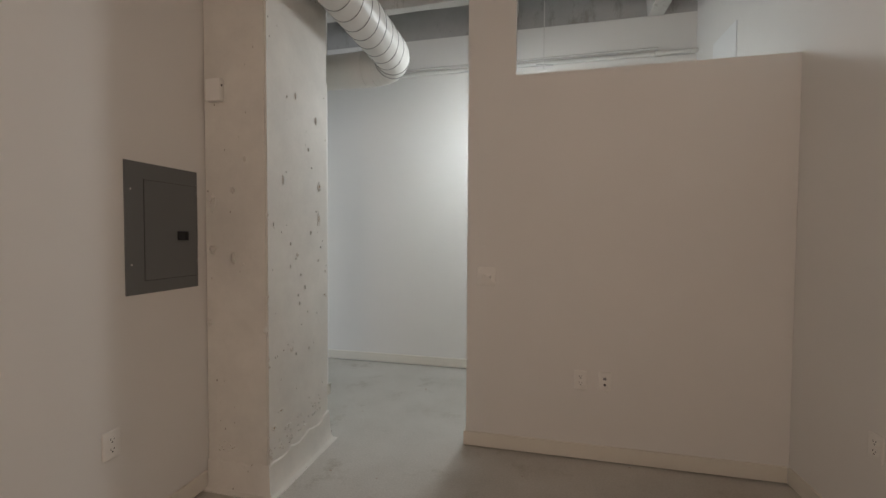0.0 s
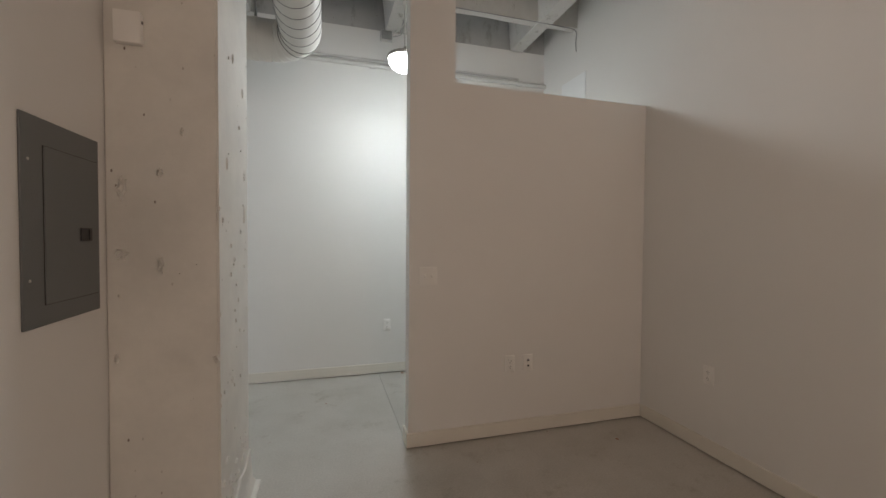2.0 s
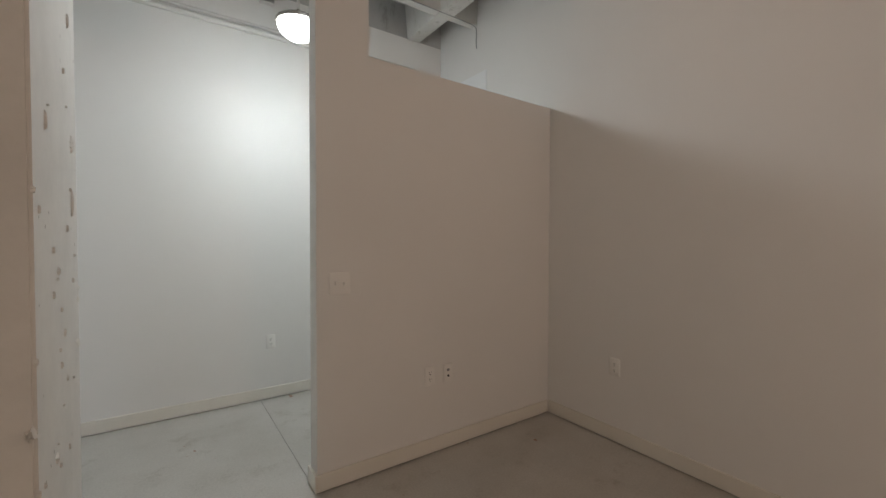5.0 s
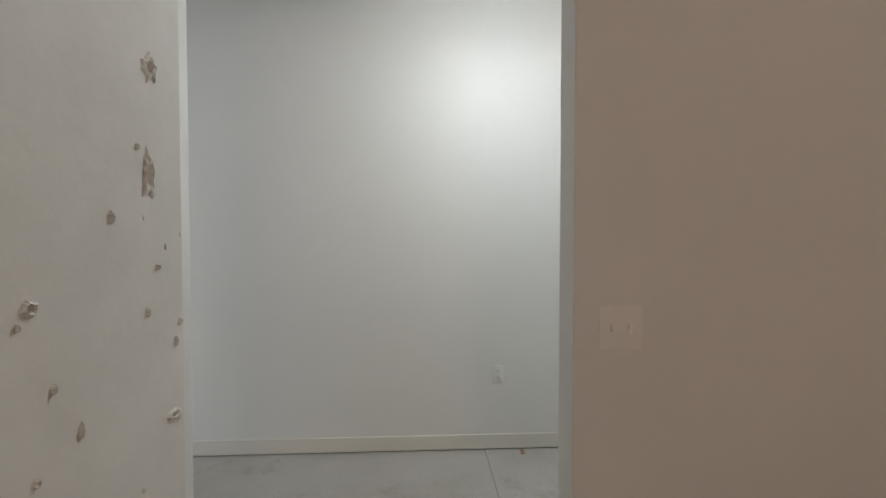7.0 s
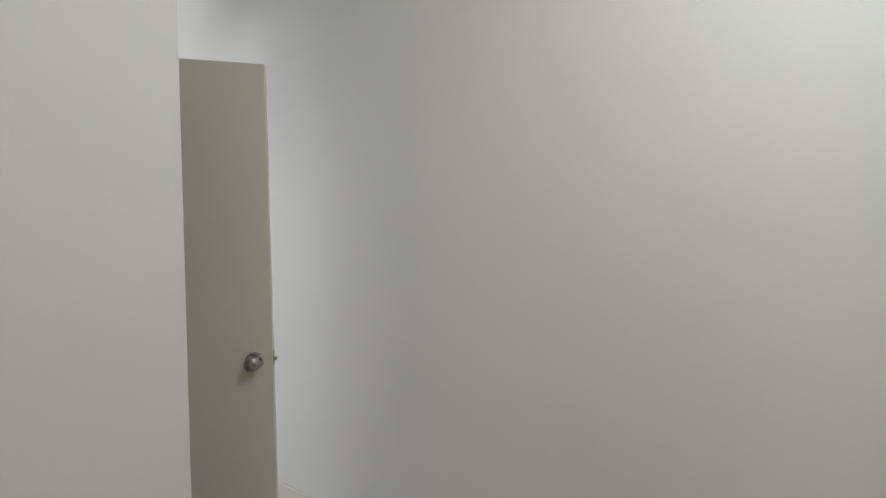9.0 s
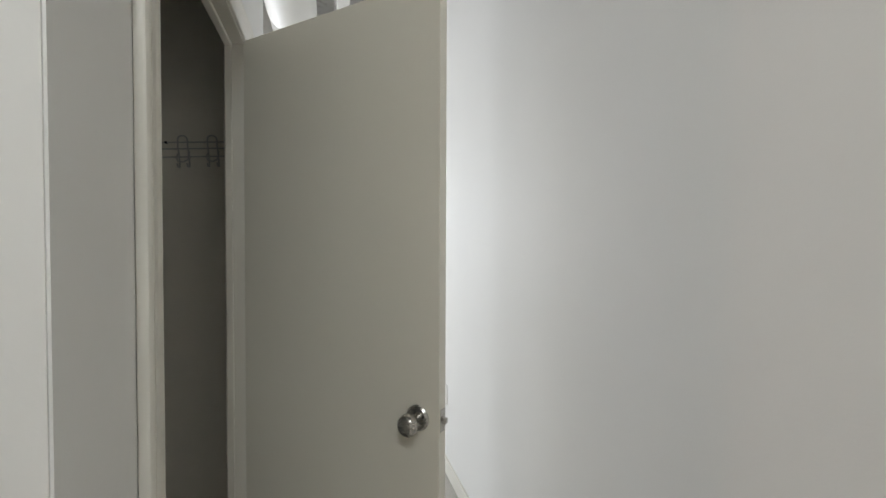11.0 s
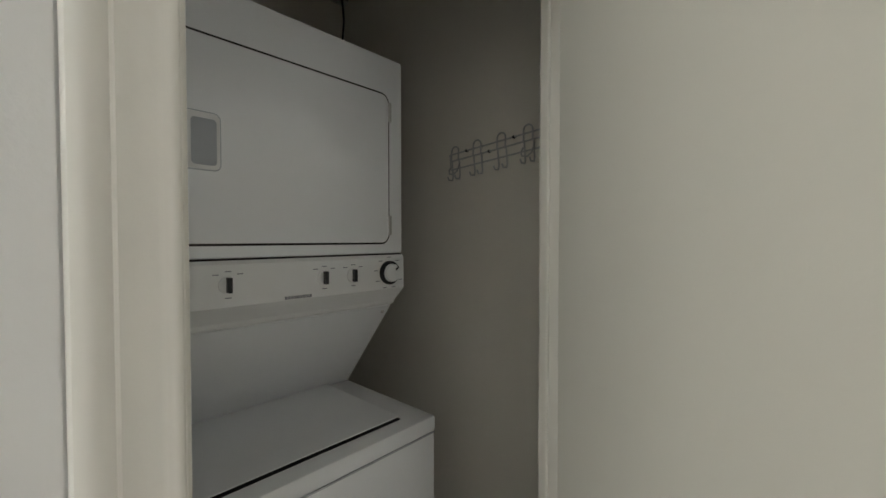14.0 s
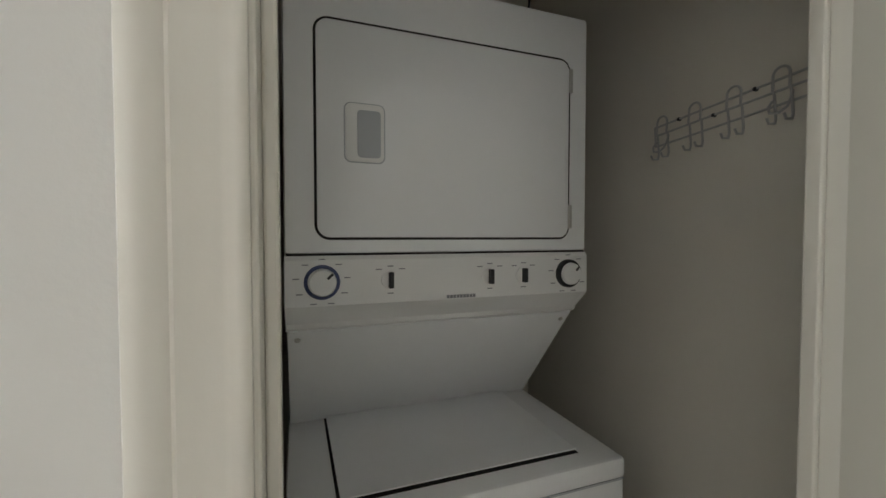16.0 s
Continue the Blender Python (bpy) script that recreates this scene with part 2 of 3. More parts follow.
def setting(name, bm, material, label, category, smooth=False):
    return tagged(part(name, bm, material, None, "", smooth), label, category, kind="structure")


# ---- setting ----
XR, YN, XP, YC, YP = 1.215, 4.40, -1.81, 3.453, 2.93      # right wall, north wall, panel wall, corridor wall, partition
XL, XR_J = NEAR_JAMB, FAR_JAMB                             # closet opening
XH, XWEST, YS, TOP, SOFF = HOOK_WALL, -10.15, -3.0, 3.62, 3.30
XCL = HOOK_WALL - 0.11
setting("floor", boxes((XWEST - 0.3, XR + 0.2, YS - 0.2, YP + 0.06, -0.15, 0), (XWEST - 0.3, -0.5565, YP + 0.06, YN + 0.2, -0.15, 0), (-0.5535, XR + 0.2, YP + 0.06, YN + 0.2, -0.15, 0)), FLOOR, "grey sealed concrete floor with stains and a saw-cut joint", "floor")
setting("wall_north", boxes((XWEST - 0.3, XR + 0.2, YN, YN + 0.2, 0, SOFF)), WALL, "long white painted plasterboard wall of the corridor", "wall")
setting("wall_east", boxes((XR, XR + 0.2, YS, YN, 0, TOP)), WALL, "white painted wall running behind the low partition", "wall")
# Unseen closing wall, cut only for the two added openings.
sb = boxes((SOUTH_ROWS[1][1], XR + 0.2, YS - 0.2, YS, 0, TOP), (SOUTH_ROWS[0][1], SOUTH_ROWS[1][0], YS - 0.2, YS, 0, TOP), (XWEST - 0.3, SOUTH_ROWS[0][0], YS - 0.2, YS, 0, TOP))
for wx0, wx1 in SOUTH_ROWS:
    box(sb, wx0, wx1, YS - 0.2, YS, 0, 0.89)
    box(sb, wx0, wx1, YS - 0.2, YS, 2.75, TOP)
setting("wall_south", sb, WALL, "plain white painted wall closing the rooms, with two added openings for daylight", "wall")
wp = bmesh.new()
foot = ((XP, YS), (XP, 3.475), (XL + 0.082, YC + 0.0015), (XL + 0.082, YC - 0.03), (XP - 0.11, YC - 0.03), (XP - 0.11, YS))
low, high = [[wp.verts.new((x, y, z)) for x, y in foot] for z in (0, TOP)]
wp.faces.new(low)
wp.faces.new(high[::-1])
for i in range(6):
    wp.faces.new((low[i - 1], low[i], high[i], high[i - 1]))
bmesh.ops.bevel(wp, geom=[e for e in wp.edges if all(abs(v.co.y - 3.475) < 0.001 for v in e.verts) and abs(e.verts[0].co.z - e.verts[1].co.z) > 1], offset=0.003, segments=2, affect='EDGES')
setting("wall_panel", wp, WALL, "white painted wall with the breaker panel in it", "wall")
XE = -0.553
pb = bmesh.new()
outline = ((XE, 0), (XR, 0), (XR, 2.305), (-0.265, 2.305), (-0.265, TOP), (XE, TOP))
front, rear = [[pb.verts.new((x, y, z)) for x, z in outline] for y in (YP, YP + 0.11)]
pb.faces.new(front)
pb.faces.new(rear[::-1])
for i in range(6):
    pb.faces.new((front[i - 1], front[i], rear[i], rear[i - 1]))
bmesh.ops.bevel(pb, geom=[e for e in pb.edges if abs(e.verts[0].co.y - e.verts[1].co.y) < 0.01], offset=0.003, segments=2, affect='EDGES')
setting("wall_partition", pb, WALL, "white partition with a low top and a full-height end post", "wall")
setting("wall_corridor", boxes((XL + 0.02, XP - 0.11, YC - 0.06, YC, 0, TOP), (XR_J - 0.02, XL + 0.02, YC - 0.06, YC, 2.055, TOP), (XCL, XR_J - 0.02, YC - 0.06, YC, 0, TOP)), WALL, "white painted corridor wall around the laundry closet doorway", "wall")
setting("wall_closet_side", boxes((XCL, XH, YS, YC - 0.06, 0, TOP)), CLOSET, "beige painted closet side wall behind the hook rack", "wall")
setting("wall_closet_near", boxes((-2.05, XP - 0.11, 2.68, YC - 0.06, 0, TOP), bevel=0.004), CLOSET, "beige painted pier inside the closet beside the doorway", "wall")
setting("wall_closet_back", boxes((XH, XP - 0.11, 2.02, 2.13, 0, TOP)), CLOSET, "beige painted back wall of the laundry closet", "wall")

# the slab with its grid of joists, one mesh
cb = boxes((XWEST - 0.3, XR + 0.2, YS - 0.2, YN + 0.2, TOP, TOP + 0.2))
jb = bmesh.new()


def rough_bar(bm, a, b, half, drop, along):
    """A joist with tapered sides and an uneven lower edge."""
    n = max(2, int((b - a) / 0.12))
    rows = []
    for i in range(n + 1):
        s = a + (b - a) * i / n
        w = [noise.noise(Vector((s * 3, half[0] * 5 + k, k * 7.1))) * 0.008 for k in range(4)]
        mid = half[0]
        prof = ((mid - half[1] * 1.25, TOP + 0.01), (mid - half[1] * 0.85 + w[0], SOFF + drop + w[1]), (mid + half[1] * 0.85 + w[2], SOFF + drop + w[3]), (mid + half[1] * 1.25, TOP + 0.01))
        rows.append([bm.verts.new((s, p, z) if along == "x" else (p, s, z)) for p, z in prof])
    for p, q in zip(rows, rows[1:]):
        for k in range(4):
            bm.faces.new((p[k], p[(k + 1) % 4], q[(k + 1) % 4], q[k]))
    bm.faces.new(rows[0])
    bm.faces.new(rows[-1][::-1])


yj = 3.85
while yj > YS:
    rough_bar(jb, XWEST, XR, (yj, 0.055), 0.0, "x")
    yj -= 0.56
xj = 0.875
while xj > XWEST + 0.3:
    rough_bar(jb, YS, YN - 0.01, (xj, 0.075), -0.012, "y")
    xj -= 1.31
setting("ceiling", cb, CEIL, "grey raw concrete slab overhead", "ceiling")
setting("ceiling_joists", jb, JOIST, "worn white-painted concrete joists crossing in a grid", "ceiling")
setting("beam_north", boxes((XWEST - 0.3, XR + 0.2, YN + 0.004, YN + 0.2, SOFF, TOP)), CEIL, "grey concrete edge beam above the corridor wall", "beam")

# end wall with three tall windows, two of them unseen and added for daylight
wb = bmesh.new()
ys = [YS] + [v for r in sorted(WINDOW_ROWS) for v in r] + [YN]
for i in range(0, len(ys), 2):
    box(wb, XWEST - 0.25, XWEST, ys[i], ys[i + 1], 0, TOP)
for wy0, wy1 in WINDOW_ROWS:
    box(wb, XWEST - 0.25, XWEST, wy0, wy1, 0, 0.89)
    box(wb, XWEST - 0.25, XWEST, wy0, wy1, 2.75, TOP)
setting("wall_west", wb, WALL, "white painted end wall with tall windows", "wall")
setting("pilaster", boxes((XWEST, XWEST + 0.22, 4.13, YN, 0, TOP), bevel=0.01), COLUMN, "white painted concrete pilaster in the end corner", "pilaster")
for k, (wy0, wy1) in enumerate(sorted(WINDOW_ROWS)):
    w = thing("window_%d" % (k + 1), "tall white-framed window with bright daylight behind, two of the three added", "window", XWEST - 0.2, (wy0 + wy1) / 2, 0.89)
    w["kind"] = "structure"
    xf = XWEST - 0.2
    part("window_frame", boxes((xf - 0.03, xf + 0.03, wy0, wy0 + 0.05, 0.89, 2.75), (xf - 0.03, xf + 0.03, wy1 - 0.05, wy1, 0.89, 2.75), (xf - 0.03, xf + 0.03, wy0 + 0.05, wy1 - 0.05, 0.89, 0.94), (xf - 0.03, xf + 0.03, wy0 + 0.05, wy1 - 0.05, 2.70, 2.75)), FRAME, w)
    mid = (wy0 + wy1) / 2
    part("mullion", boxes((xf - 0.02, xf + 0.02, mid - 0.02, mid + 0.02, 0.94, 2.70)), FRAME, w)
    for p0, p1 in ((wy0 + 0.05, mid - 0.02), (mid + 0.02, wy1 - 0.05)):
        pane = part("pane", boxes((xf - 0.003, xf + 0.003, p0, p1, 0.94, 2.70)), GLASS, w)
        pane.visible_shadow = False
    under(w)


def baseboard(x0, x1, y0, y1, label="white painted baseboard with a dark gap at the floor"):
    return setting("baseboard", boxes((x0, x1, y0, y1, 0.008, 0.096), bevel=0.003), TRIM, label, "baseboard")


T = 0.014
baseboard(XWEST + 0.23, XR - T, YN - T, YN)
baseboard(XR - T, XR, YP + 0.112, YN - T)
baseboard(XE - T, XR - T, YP - T, YP)
baseboard(XE - T, XE, YP, YP + 0.11)
baseboard(XE - T, XR - T, YP + 0.11, YP + 0.11 + T)
baseboard(XR - T, XR, YS, YP - T)
baseboard(XP, XP + T, YS, 2.18)
baseboard(XP, XP + T, 2.80, 3.475)
baseboard(XL + 0.090, XP + T, YC, 3.475 + T)
baseboard(XCL, XR_J - 0.090, YC, YC + T)

# ---- column ----
bm = bmesh.new()
box(bm, XP + 0.001, -1.445, 2.195, 2.80, 0, TOP)
bmesh.ops.bevel(bm, geom=[e for e in bm.edges if abs((e.verts[0].co - e.verts[1].co).z) > 1], offset=0.008, segments=2, affect='EDGES')
bmesh.ops.bisect_plane(bm, geom=bm.verts[:] + bm.edges[:] + bm.faces[:], plane_co=(0, 0, 2.0), plane_no=(0, 0, 1))
col = part("column", bm, COLUMN, None, "", True)
tagged(col, "white painted cast concrete column with pits and gouges", "column", kind="structure")


def skirt(pts, name):
    """An uneven trowelled mortar skirt round the foot of the column."""
    bm = bmesh.new()
    rows = []
    n = 40
    for (xa, ya, nx, ny), (xb, yb, mx, my) in zip(pts, pts[1:]):
        for i in range(n):
            f = i / n
            x, y = xa + (xb - xa) * f, ya + (yb - ya) * f
            ox, oy = nx + (mx - nx) * f, ny + (my - ny) * f
            w = noise.noise(Vector((x * 7, y * 7, 1.3)))
            h = 0.155 + 0.045 * w + 0.02 * noise.noise(Vector((x * 22, y * 22, 4)))
            prof = ((0.070, 0.0), (0.066, 0.006), (0.040, 0.012), (0.022, 0.035), (0.013, h * 0.6), (0.009, h - 0.006), (0.0, h), (-0.01, h))
            rows.append([bm.verts.new((x + ox * d, y + oy * d, z)) for d, z in prof])
    for a, b in zip(rows, rows[1:]):
        for k in range(len(a) - 1):
            bm.faces.new((a[k], a[k + 1], b[k + 1], b[k]))
    return tagged(part(name, bm, COLUMN, None, "", True), "rough trowelled white mortar skirt at the column foot", "skirting", kind="structure")


skirt([(XP + 0.005, 2.195, 0, -0.6), (-1.445, 2.195, 0.6, -0.6), (-1.445, 2.195, 0.8, -0.6), (-1.445, 2.80, 0.8, 0), (-1.445, 2.80, 0.8, 0.3)], "column_skirt")


def gouge(place, side, w, h, seed):
    """A chipped and filled patch on a column face: a ragged raised lip round a hollow."""
    m = Matrix.Translation(place) @ frame_of(side)
    bm = bmesh.new()
    n = 30
    lift = 2.2 if 20 < seed < 31 else 1.0
    rings = []
    for s, d in ((1.0, -0.002), (0.82, 0.004), (0.62, 0.0055), (0.40, 0.0015), (0.12, 0.001)):
        ring = []
        for i in range(n):
            a = 2 * math.pi * i / n
            k = s * (1 + 0.60 * noise.noise(Vector((math.cos(a) * 1.9, math.sin(a) * 1.9, seed * 3.7))) + 0.40 * noise.noise(Vector((math.cos(a) * 5, math.sin(a) * 5, seed * 2.3 + s))))
            ring.append(bm.verts.new(m @ Vector((math.cos(a) * w / 2 * k, math.sin(a) * h / 2 * k, d * lift))))
        rings.append(ring)
    for a, b in zip(rings, rings[1:]):
        for i in range(n):
            bm.faces.new((a[i], a[(i + 1) % n], b[(i + 1) % n], b[i]))
    bm.faces.new(rings[-1])
    ob = part("chip", bm, COLUMN, col, "ragged chip in the concrete", True)
    if seed < 20 and seed % 4 != 3 or 60 < seed < 110 or 140 < seed or w < 0.007 and seed < 60:
        core = bmesh.new()
        vs = []
        for i in range(n):
            a = 2 * math.pi * i / n
            k = 0.55 * (1 + 0.8 * noise.noise(Vector((math.cos(a) * 2.3, math.sin(a) * 2.3, seed * 5.1))) + 0.5 * noise.noise(Vector((math.cos(a) * 6, math.sin(a) * 6, seed * 1.9))))
            vs.append(core.verts.new(m @ Vector((math.cos(a) * w / 2 * k, math.sin(a) * h / 2 * k, 0.0022))))
        core.faces.new(vs)
        part("chip_core", core, RUST, col, "rust-brown bare concrete in the chip")


def frame_of(side):
    return {"-y": Matrix(((1, 0, 0, 0), (0, 0, -1, 0), (0, 1, 0, 0), (0, 0, 0, 1))),
            "+x": Matrix(((0, 0, 1, 0), (1, 0, 0, 0), (0, 1, 0, 0), (0, 0, 0, 1))),
            "-x": Matrix(((0, 0, -1, 0), (-1, 0, 0, 0), (0, 1, 0, 0), (0, 0, 0, 1))),
            "+y": Matrix(((-1, 0, 0, 0), (0, 0, 1, 0), (0, 1, 0, 0), (0, 0, 0, 1)))}[side]


for seed, (y, z, w, h) in enumerate(((2.700, 1.630, 0.045, 0.05), (2.690, 1.433, 0.036, 0.10), (2.713, 1.257, 0.010, 0.012), (2.60, 1.345, 0.012, 0.02), (2.46, 1.22, 0.022, 0.02), (2.755, 0.955, 0.05, 0.018), (2.78, 1.14, 0.012, 0.016), (2.40, 0.70, 0.028, 0.03), (2.30, 0.40, 0.05, 0.02), (2.24, 0.33, 0.04, 0.03), (2.36, 0.29, 0.06, 0.02), (2.47, 0.30, 0.05, 0.018), (2.66, 2.02, 0.02, 0.05), (2.45, 2.10, 0.014, 0.04), (2.33, 1.62, 0.010, 0.05))):
    gouge((-1.445, y, z), "+x", w, h, seed)
for seed, (x, z, w, h) in enumerate(FRONT_CHIPS):
    gouge((x, 2.195, z), "-y", w, h, seed + 21)
# crumbling paint above the mortar skirt and small scattered pits
rng = random.Random(5)
for k in range(46):
    y = rng.uniform(2.21, 2.72)
    z = 0.17 + 0.14 * (y - 2.2) + abs(rng.gauss(0, 0.055))
    gouge((-1.445, y, z), "+x", rng.uniform(0.005, 0.026), rng.uniform(0.005, 0.013), 61 + k)
for k in range(26):
    gouge((-1.445, rng.uniform(2.24, 2.78), rng.uniform(0.4, 2.25)), "+x", rng.uniform(0.003, 0.008), rng.uniform(0.005, 0.022), 111 + k)
for k in range(10):
    gouge((rng.uniform(-1.79, -1.60), 2.195, 0.20 + abs(rng.gauss(0, 0.03))), "-y", rng.uniform(0.008, 0.028), rng.uniform(0.006, 0.014), 141 + k)
for k, z in enumerate((0.235, 0.30, 0.66, 0.70, 1.02, 1.43)):
    gouge((-1.4465, 2.203, z), "+x", 0.014, rng.uniform(0.012, 0.03), 154 + k)


# ---- fittings on the walls ----
def outlet(x, y, z, side, label, kind="duplex"):
    t = thing("wall_outlet" if kind != "switch" else "light_switch", label, "outlet" if kind != "switch" else "switch", x, y, z, "wall plates")
    m = Matrix.Translation((x, y, z)) @ frame_of(side)
    w = 0.116 if kind == "switch" else 0.072
    part("plate", rounded(bmesh.new(), w, 0.115, 0.006, 0.006, m), PLATE, t, "", True)
    if kind == "duplex":
        for dz in (0.02, -0.02):
            part("socket", rounded(bmesh.new(), 0.034, 0.030, 0.002, 0.010, m @ Matrix.Translation((0, dz, 0.006))), PLATE, t, "", True)
            b = bmesh.new()
            for dx, dh, hh in ((-0.0065, 0.004, 0.009), (0.0065, 0.004, 0.007)):
                rounded(b, 0.0026, hh, 0.0006, 0.001, m @ Matrix.Translation((dx, dz + dh, 0.008)), 2)
            rounded(b, 0.006, 0.006, 0.0006, 0.0028, m @ Matrix.Translation((0, dz - 0.008, 0.008)), 3)
            part("slots", b, BLACK, t, "dark socket slots")
        part("screw", turned(bmesh.new(), m @ Matrix.Translation((0, 0, 0.006)), ((0.0030, 0), (0.0030, 0.0008), (0.001, 0.001)), 10), PLATE, t)
    elif kind == "cable":
        part("cable_jack", turned(bmesh.new(), m @ Matrix.Translation((0, -0.018, 0.006)), ((0.007, 0), (0.007, 0.004), (0.004, 0.009)), 14), BLACK, t, "dark round cable jack")
        part("phone_jack", rounded(bmesh.new(), 0.018, 0.016, 0.002, 0.003, m @ Matrix.Translation((0, 0.018, 0.006))), PRINT, t)
    elif kind == "switch":
        for dx, tip in ((-0.023, 1), (0.023, -1)):
            part("toggle", rounded(bmesh.new(), 0.010, 0.022, 0.012, 0.003, m @ Matrix.Translation((dx, 0, 0.004)) @ pose(0, 0, 0, -28 * tip)), PLATE, t, "", True)
            for dz in (0.030, -0.030):
                part("screw", turned(bmesh.new(), m @ Matrix.Translation((dx, dz, 0.006)), ((0.0030, 0), (0.0030, 0.0008), (0.001, 0.001)), 10), PLATE, t)
    return under(t)


outlet(-0.431, YP, 1.083, "-y", "white double toggle light switch on the partition", "switch")
outlet(0.136, YP, 0.479, "-y", "white duplex outlet on the partition")
outlet(0.271, YP, 0.478, "-y", "white cable and phone plate on the partition", "cable")
outlet(XR, 2.376, 0.487, "-x", "white duplex outlet low on the side wall")
outlet(XP, 1.701, 0.475, "+x", "white duplex outlet below the breaker panel")
outlet(-0.474, YN, 0.470, "-y", "white duplex outlet on the long corridor wall")
outlet(-3.654, YN, 0.465, "-y", "white duplex outlet on the long corridor wall")
outlet(-5.25, YN, 1.16, "-y", "white switch plate on the long corridor wall", "switch")
outlet(-6.9, YN, 0.47, "-y", "white duplex outlet far along the corridor wall")


def breaker_panel(y0, y1, z0, z1):
    t = thing("breaker_panel", "grey steel breaker panel set flush in the wall, door shut", "electrical panel", XP, (y0 + y1) / 2, z0)
    part("cover", boxes((XP, XP + 0.007, y0, y1, z0, z1), bevel=0.002), GREY, t)
    dy0, dy1, dz0, dz1 = y0 + 0.085, y1 - 0.012, z0 + 0.058, z1 - 0.075
    part("door_gap", boxes((XP + 0.0065, XP + 0.0075, dy0 - 0.0018, dy1 + 0.0018, dz0 - 0.0018, dz1 + 0.0018)), DARK, t, "thin dark gap round the door")
    d = part("door", boxes((XP + 0.007, XP + 0.011, dy0, dy1, dz0, dz1), bevel=0.0015), GREY, t)
    part("latch", boxes((XP + 0.011, XP + 0.015, dy1 - 0.110, dy1 - 0.050, 1.304, 1.346), (XP + 0.011, XP + 0.018, dy1 - 0.068, dy1 - 0.054, 1.308, 1.342), bevel=0.001), BLACK, t, "black plastic slide latch")
    for sy, sz in ((y0 + 0.025, z0 + 0.13), (y0 + 0.025, z1 - 0.12), (y1 - 0.006, z0 + 0.13), (y1 - 0.006, z1 - 0.105)):
        part("screw", turned(bmesh.new(), Matrix.Translation((XP + 0.007, sy, sz)) @ pose(0, 0, 0, 0, 90), ((0.0042, 0), (0.0042, 0.0015), (0.002, 0.002)), 12), SCREW, t)
    return under(t)


breaker_panel(1.771, 2.142, 1.070, 1.643)

t = thing("chime_box", "small white plastic box high on the column", "wall box", -1.722, 2.195, 2.003)
part("cover", boxes((-1.765, -1.681, 2.160, 2.190, 2.003, 2.114), bevel=0.004), PLATE, t, "", True)
part("back_plate", boxes((-1.762, -1.684, 2.188, 2.195, 2.006, 2.111)), PLATE, t)
part("button", boxes((-1.681, -1.678, 2.170, 2.178, 2.075, 2.085)), BLACK, t, "tiny dark screw hole")
under(t)

# ---- laundry closet door and casing ----
YJ0, YJ1 = YC - 0.062, YC + 0.002
jamb = thing("door_1", "cream painted door frame of the laundry closet", "door frame", (XL + XR_J) / 2, YC, 0)
jamb["kind"] = "structure"
for x0, x1, stop0, stop1 in ((XL, XL + 0.019, XL - STOP, XL), (XR_J - 0.019, XR_J, XR_J, XR_J + STOP)):
    j = part("jamb", boxes((x0, x1, YJ0, YJ1, 0, 2.035), bevel=0.002), TRIM, jamb)
    part("door_stop", boxes((stop0, stop1, YJ0 + 0.004, YJ1 - 0.038, 0, 2.022), bevel=0.003), TRIM, j)
j = part("head_jamb", boxes((XR_J - 0.019, XL + 0.019, YJ0, YJ1, 2.0355, 2.054), bevel=0.002), TRIM, jamb)
part("door_stop", boxes((XR_J, XL, YJ0 + 0.004, YJ1 - 0.038, 2.0225, 2.035), bevel=0.003), TRIM, j)


def casing(bm, a, b, along, inner, sign):
    """A colonial casing: stepped profile of (offset from the opening, depth)."""
    prof = ((0.005, 0.0), (0.005, 0.007), (0.008, 0.010), (0.014, 0.0108), (0.019, 0.0085), (0.023, 0.0080), (0.040, 0.0100), (0.050, 0.0130), (0.053, 0.0110), (0.057, 0.0135), (0.064, 0.0165), (0.072, 0.0172), (0.078, 0.0150), (0.080, 0.011), (0.080, 0.0))
    ends = []
    for k, e in enumerate((a, b)):
        ring = []
        for o, d in prof:
            if along == "z":
                ring.append(bm.verts.new((inner + sign * o, YC + 0.002 + d, e + (o if k else 0))))
            else:
                ring.append(bm.verts.new((e + (o if k else -o), YC + 0.002 + d, inner + o)))
        ends.append(ring)
    n = len(prof)
    for i in range(n):
        j = (i + 1) % n
        bm.faces.new((ends[0][i], ends[0][j], ends[1][j], ends[1][i]))
    bm.faces.new(ends[0])
    bm.faces.new(ends[1][::-1])
    return bm


part("casing", casing(bmesh.new(), 0, 2.0355, "z", XL, 1), TRIM, jamb, "", True)
part("casing", casing(bmesh.new(), 0, 2.0355, "z", XR_J, -1), TRIM, jamb, "", True)
part("casing", casing(bmesh.new(), XR_J, XL, "x", 2.0355, 1), TRIM, jamb, "", True)
under(jamb)

HINGE = Vector((-2.838, YC + 0.029, 0))
DW = DOOR_WIDTH
dm = Matrix.Translation(HINGE) @ pose(0, 0, 0, 0, 0, DOOR_ANGLE)
door = thing("closet_door", "cream painted flush closet door standing half open", "door", *HINGE)


def placed(bm, m):
    bmesh.ops.transform(bm, matrix=m, verts=bm.verts)
    return bm


part("leaf", placed(boxes((0.0, DW, -0.035, 0.0, 0.012, 2.028), bevel=0.002), dm), DOOR, door)


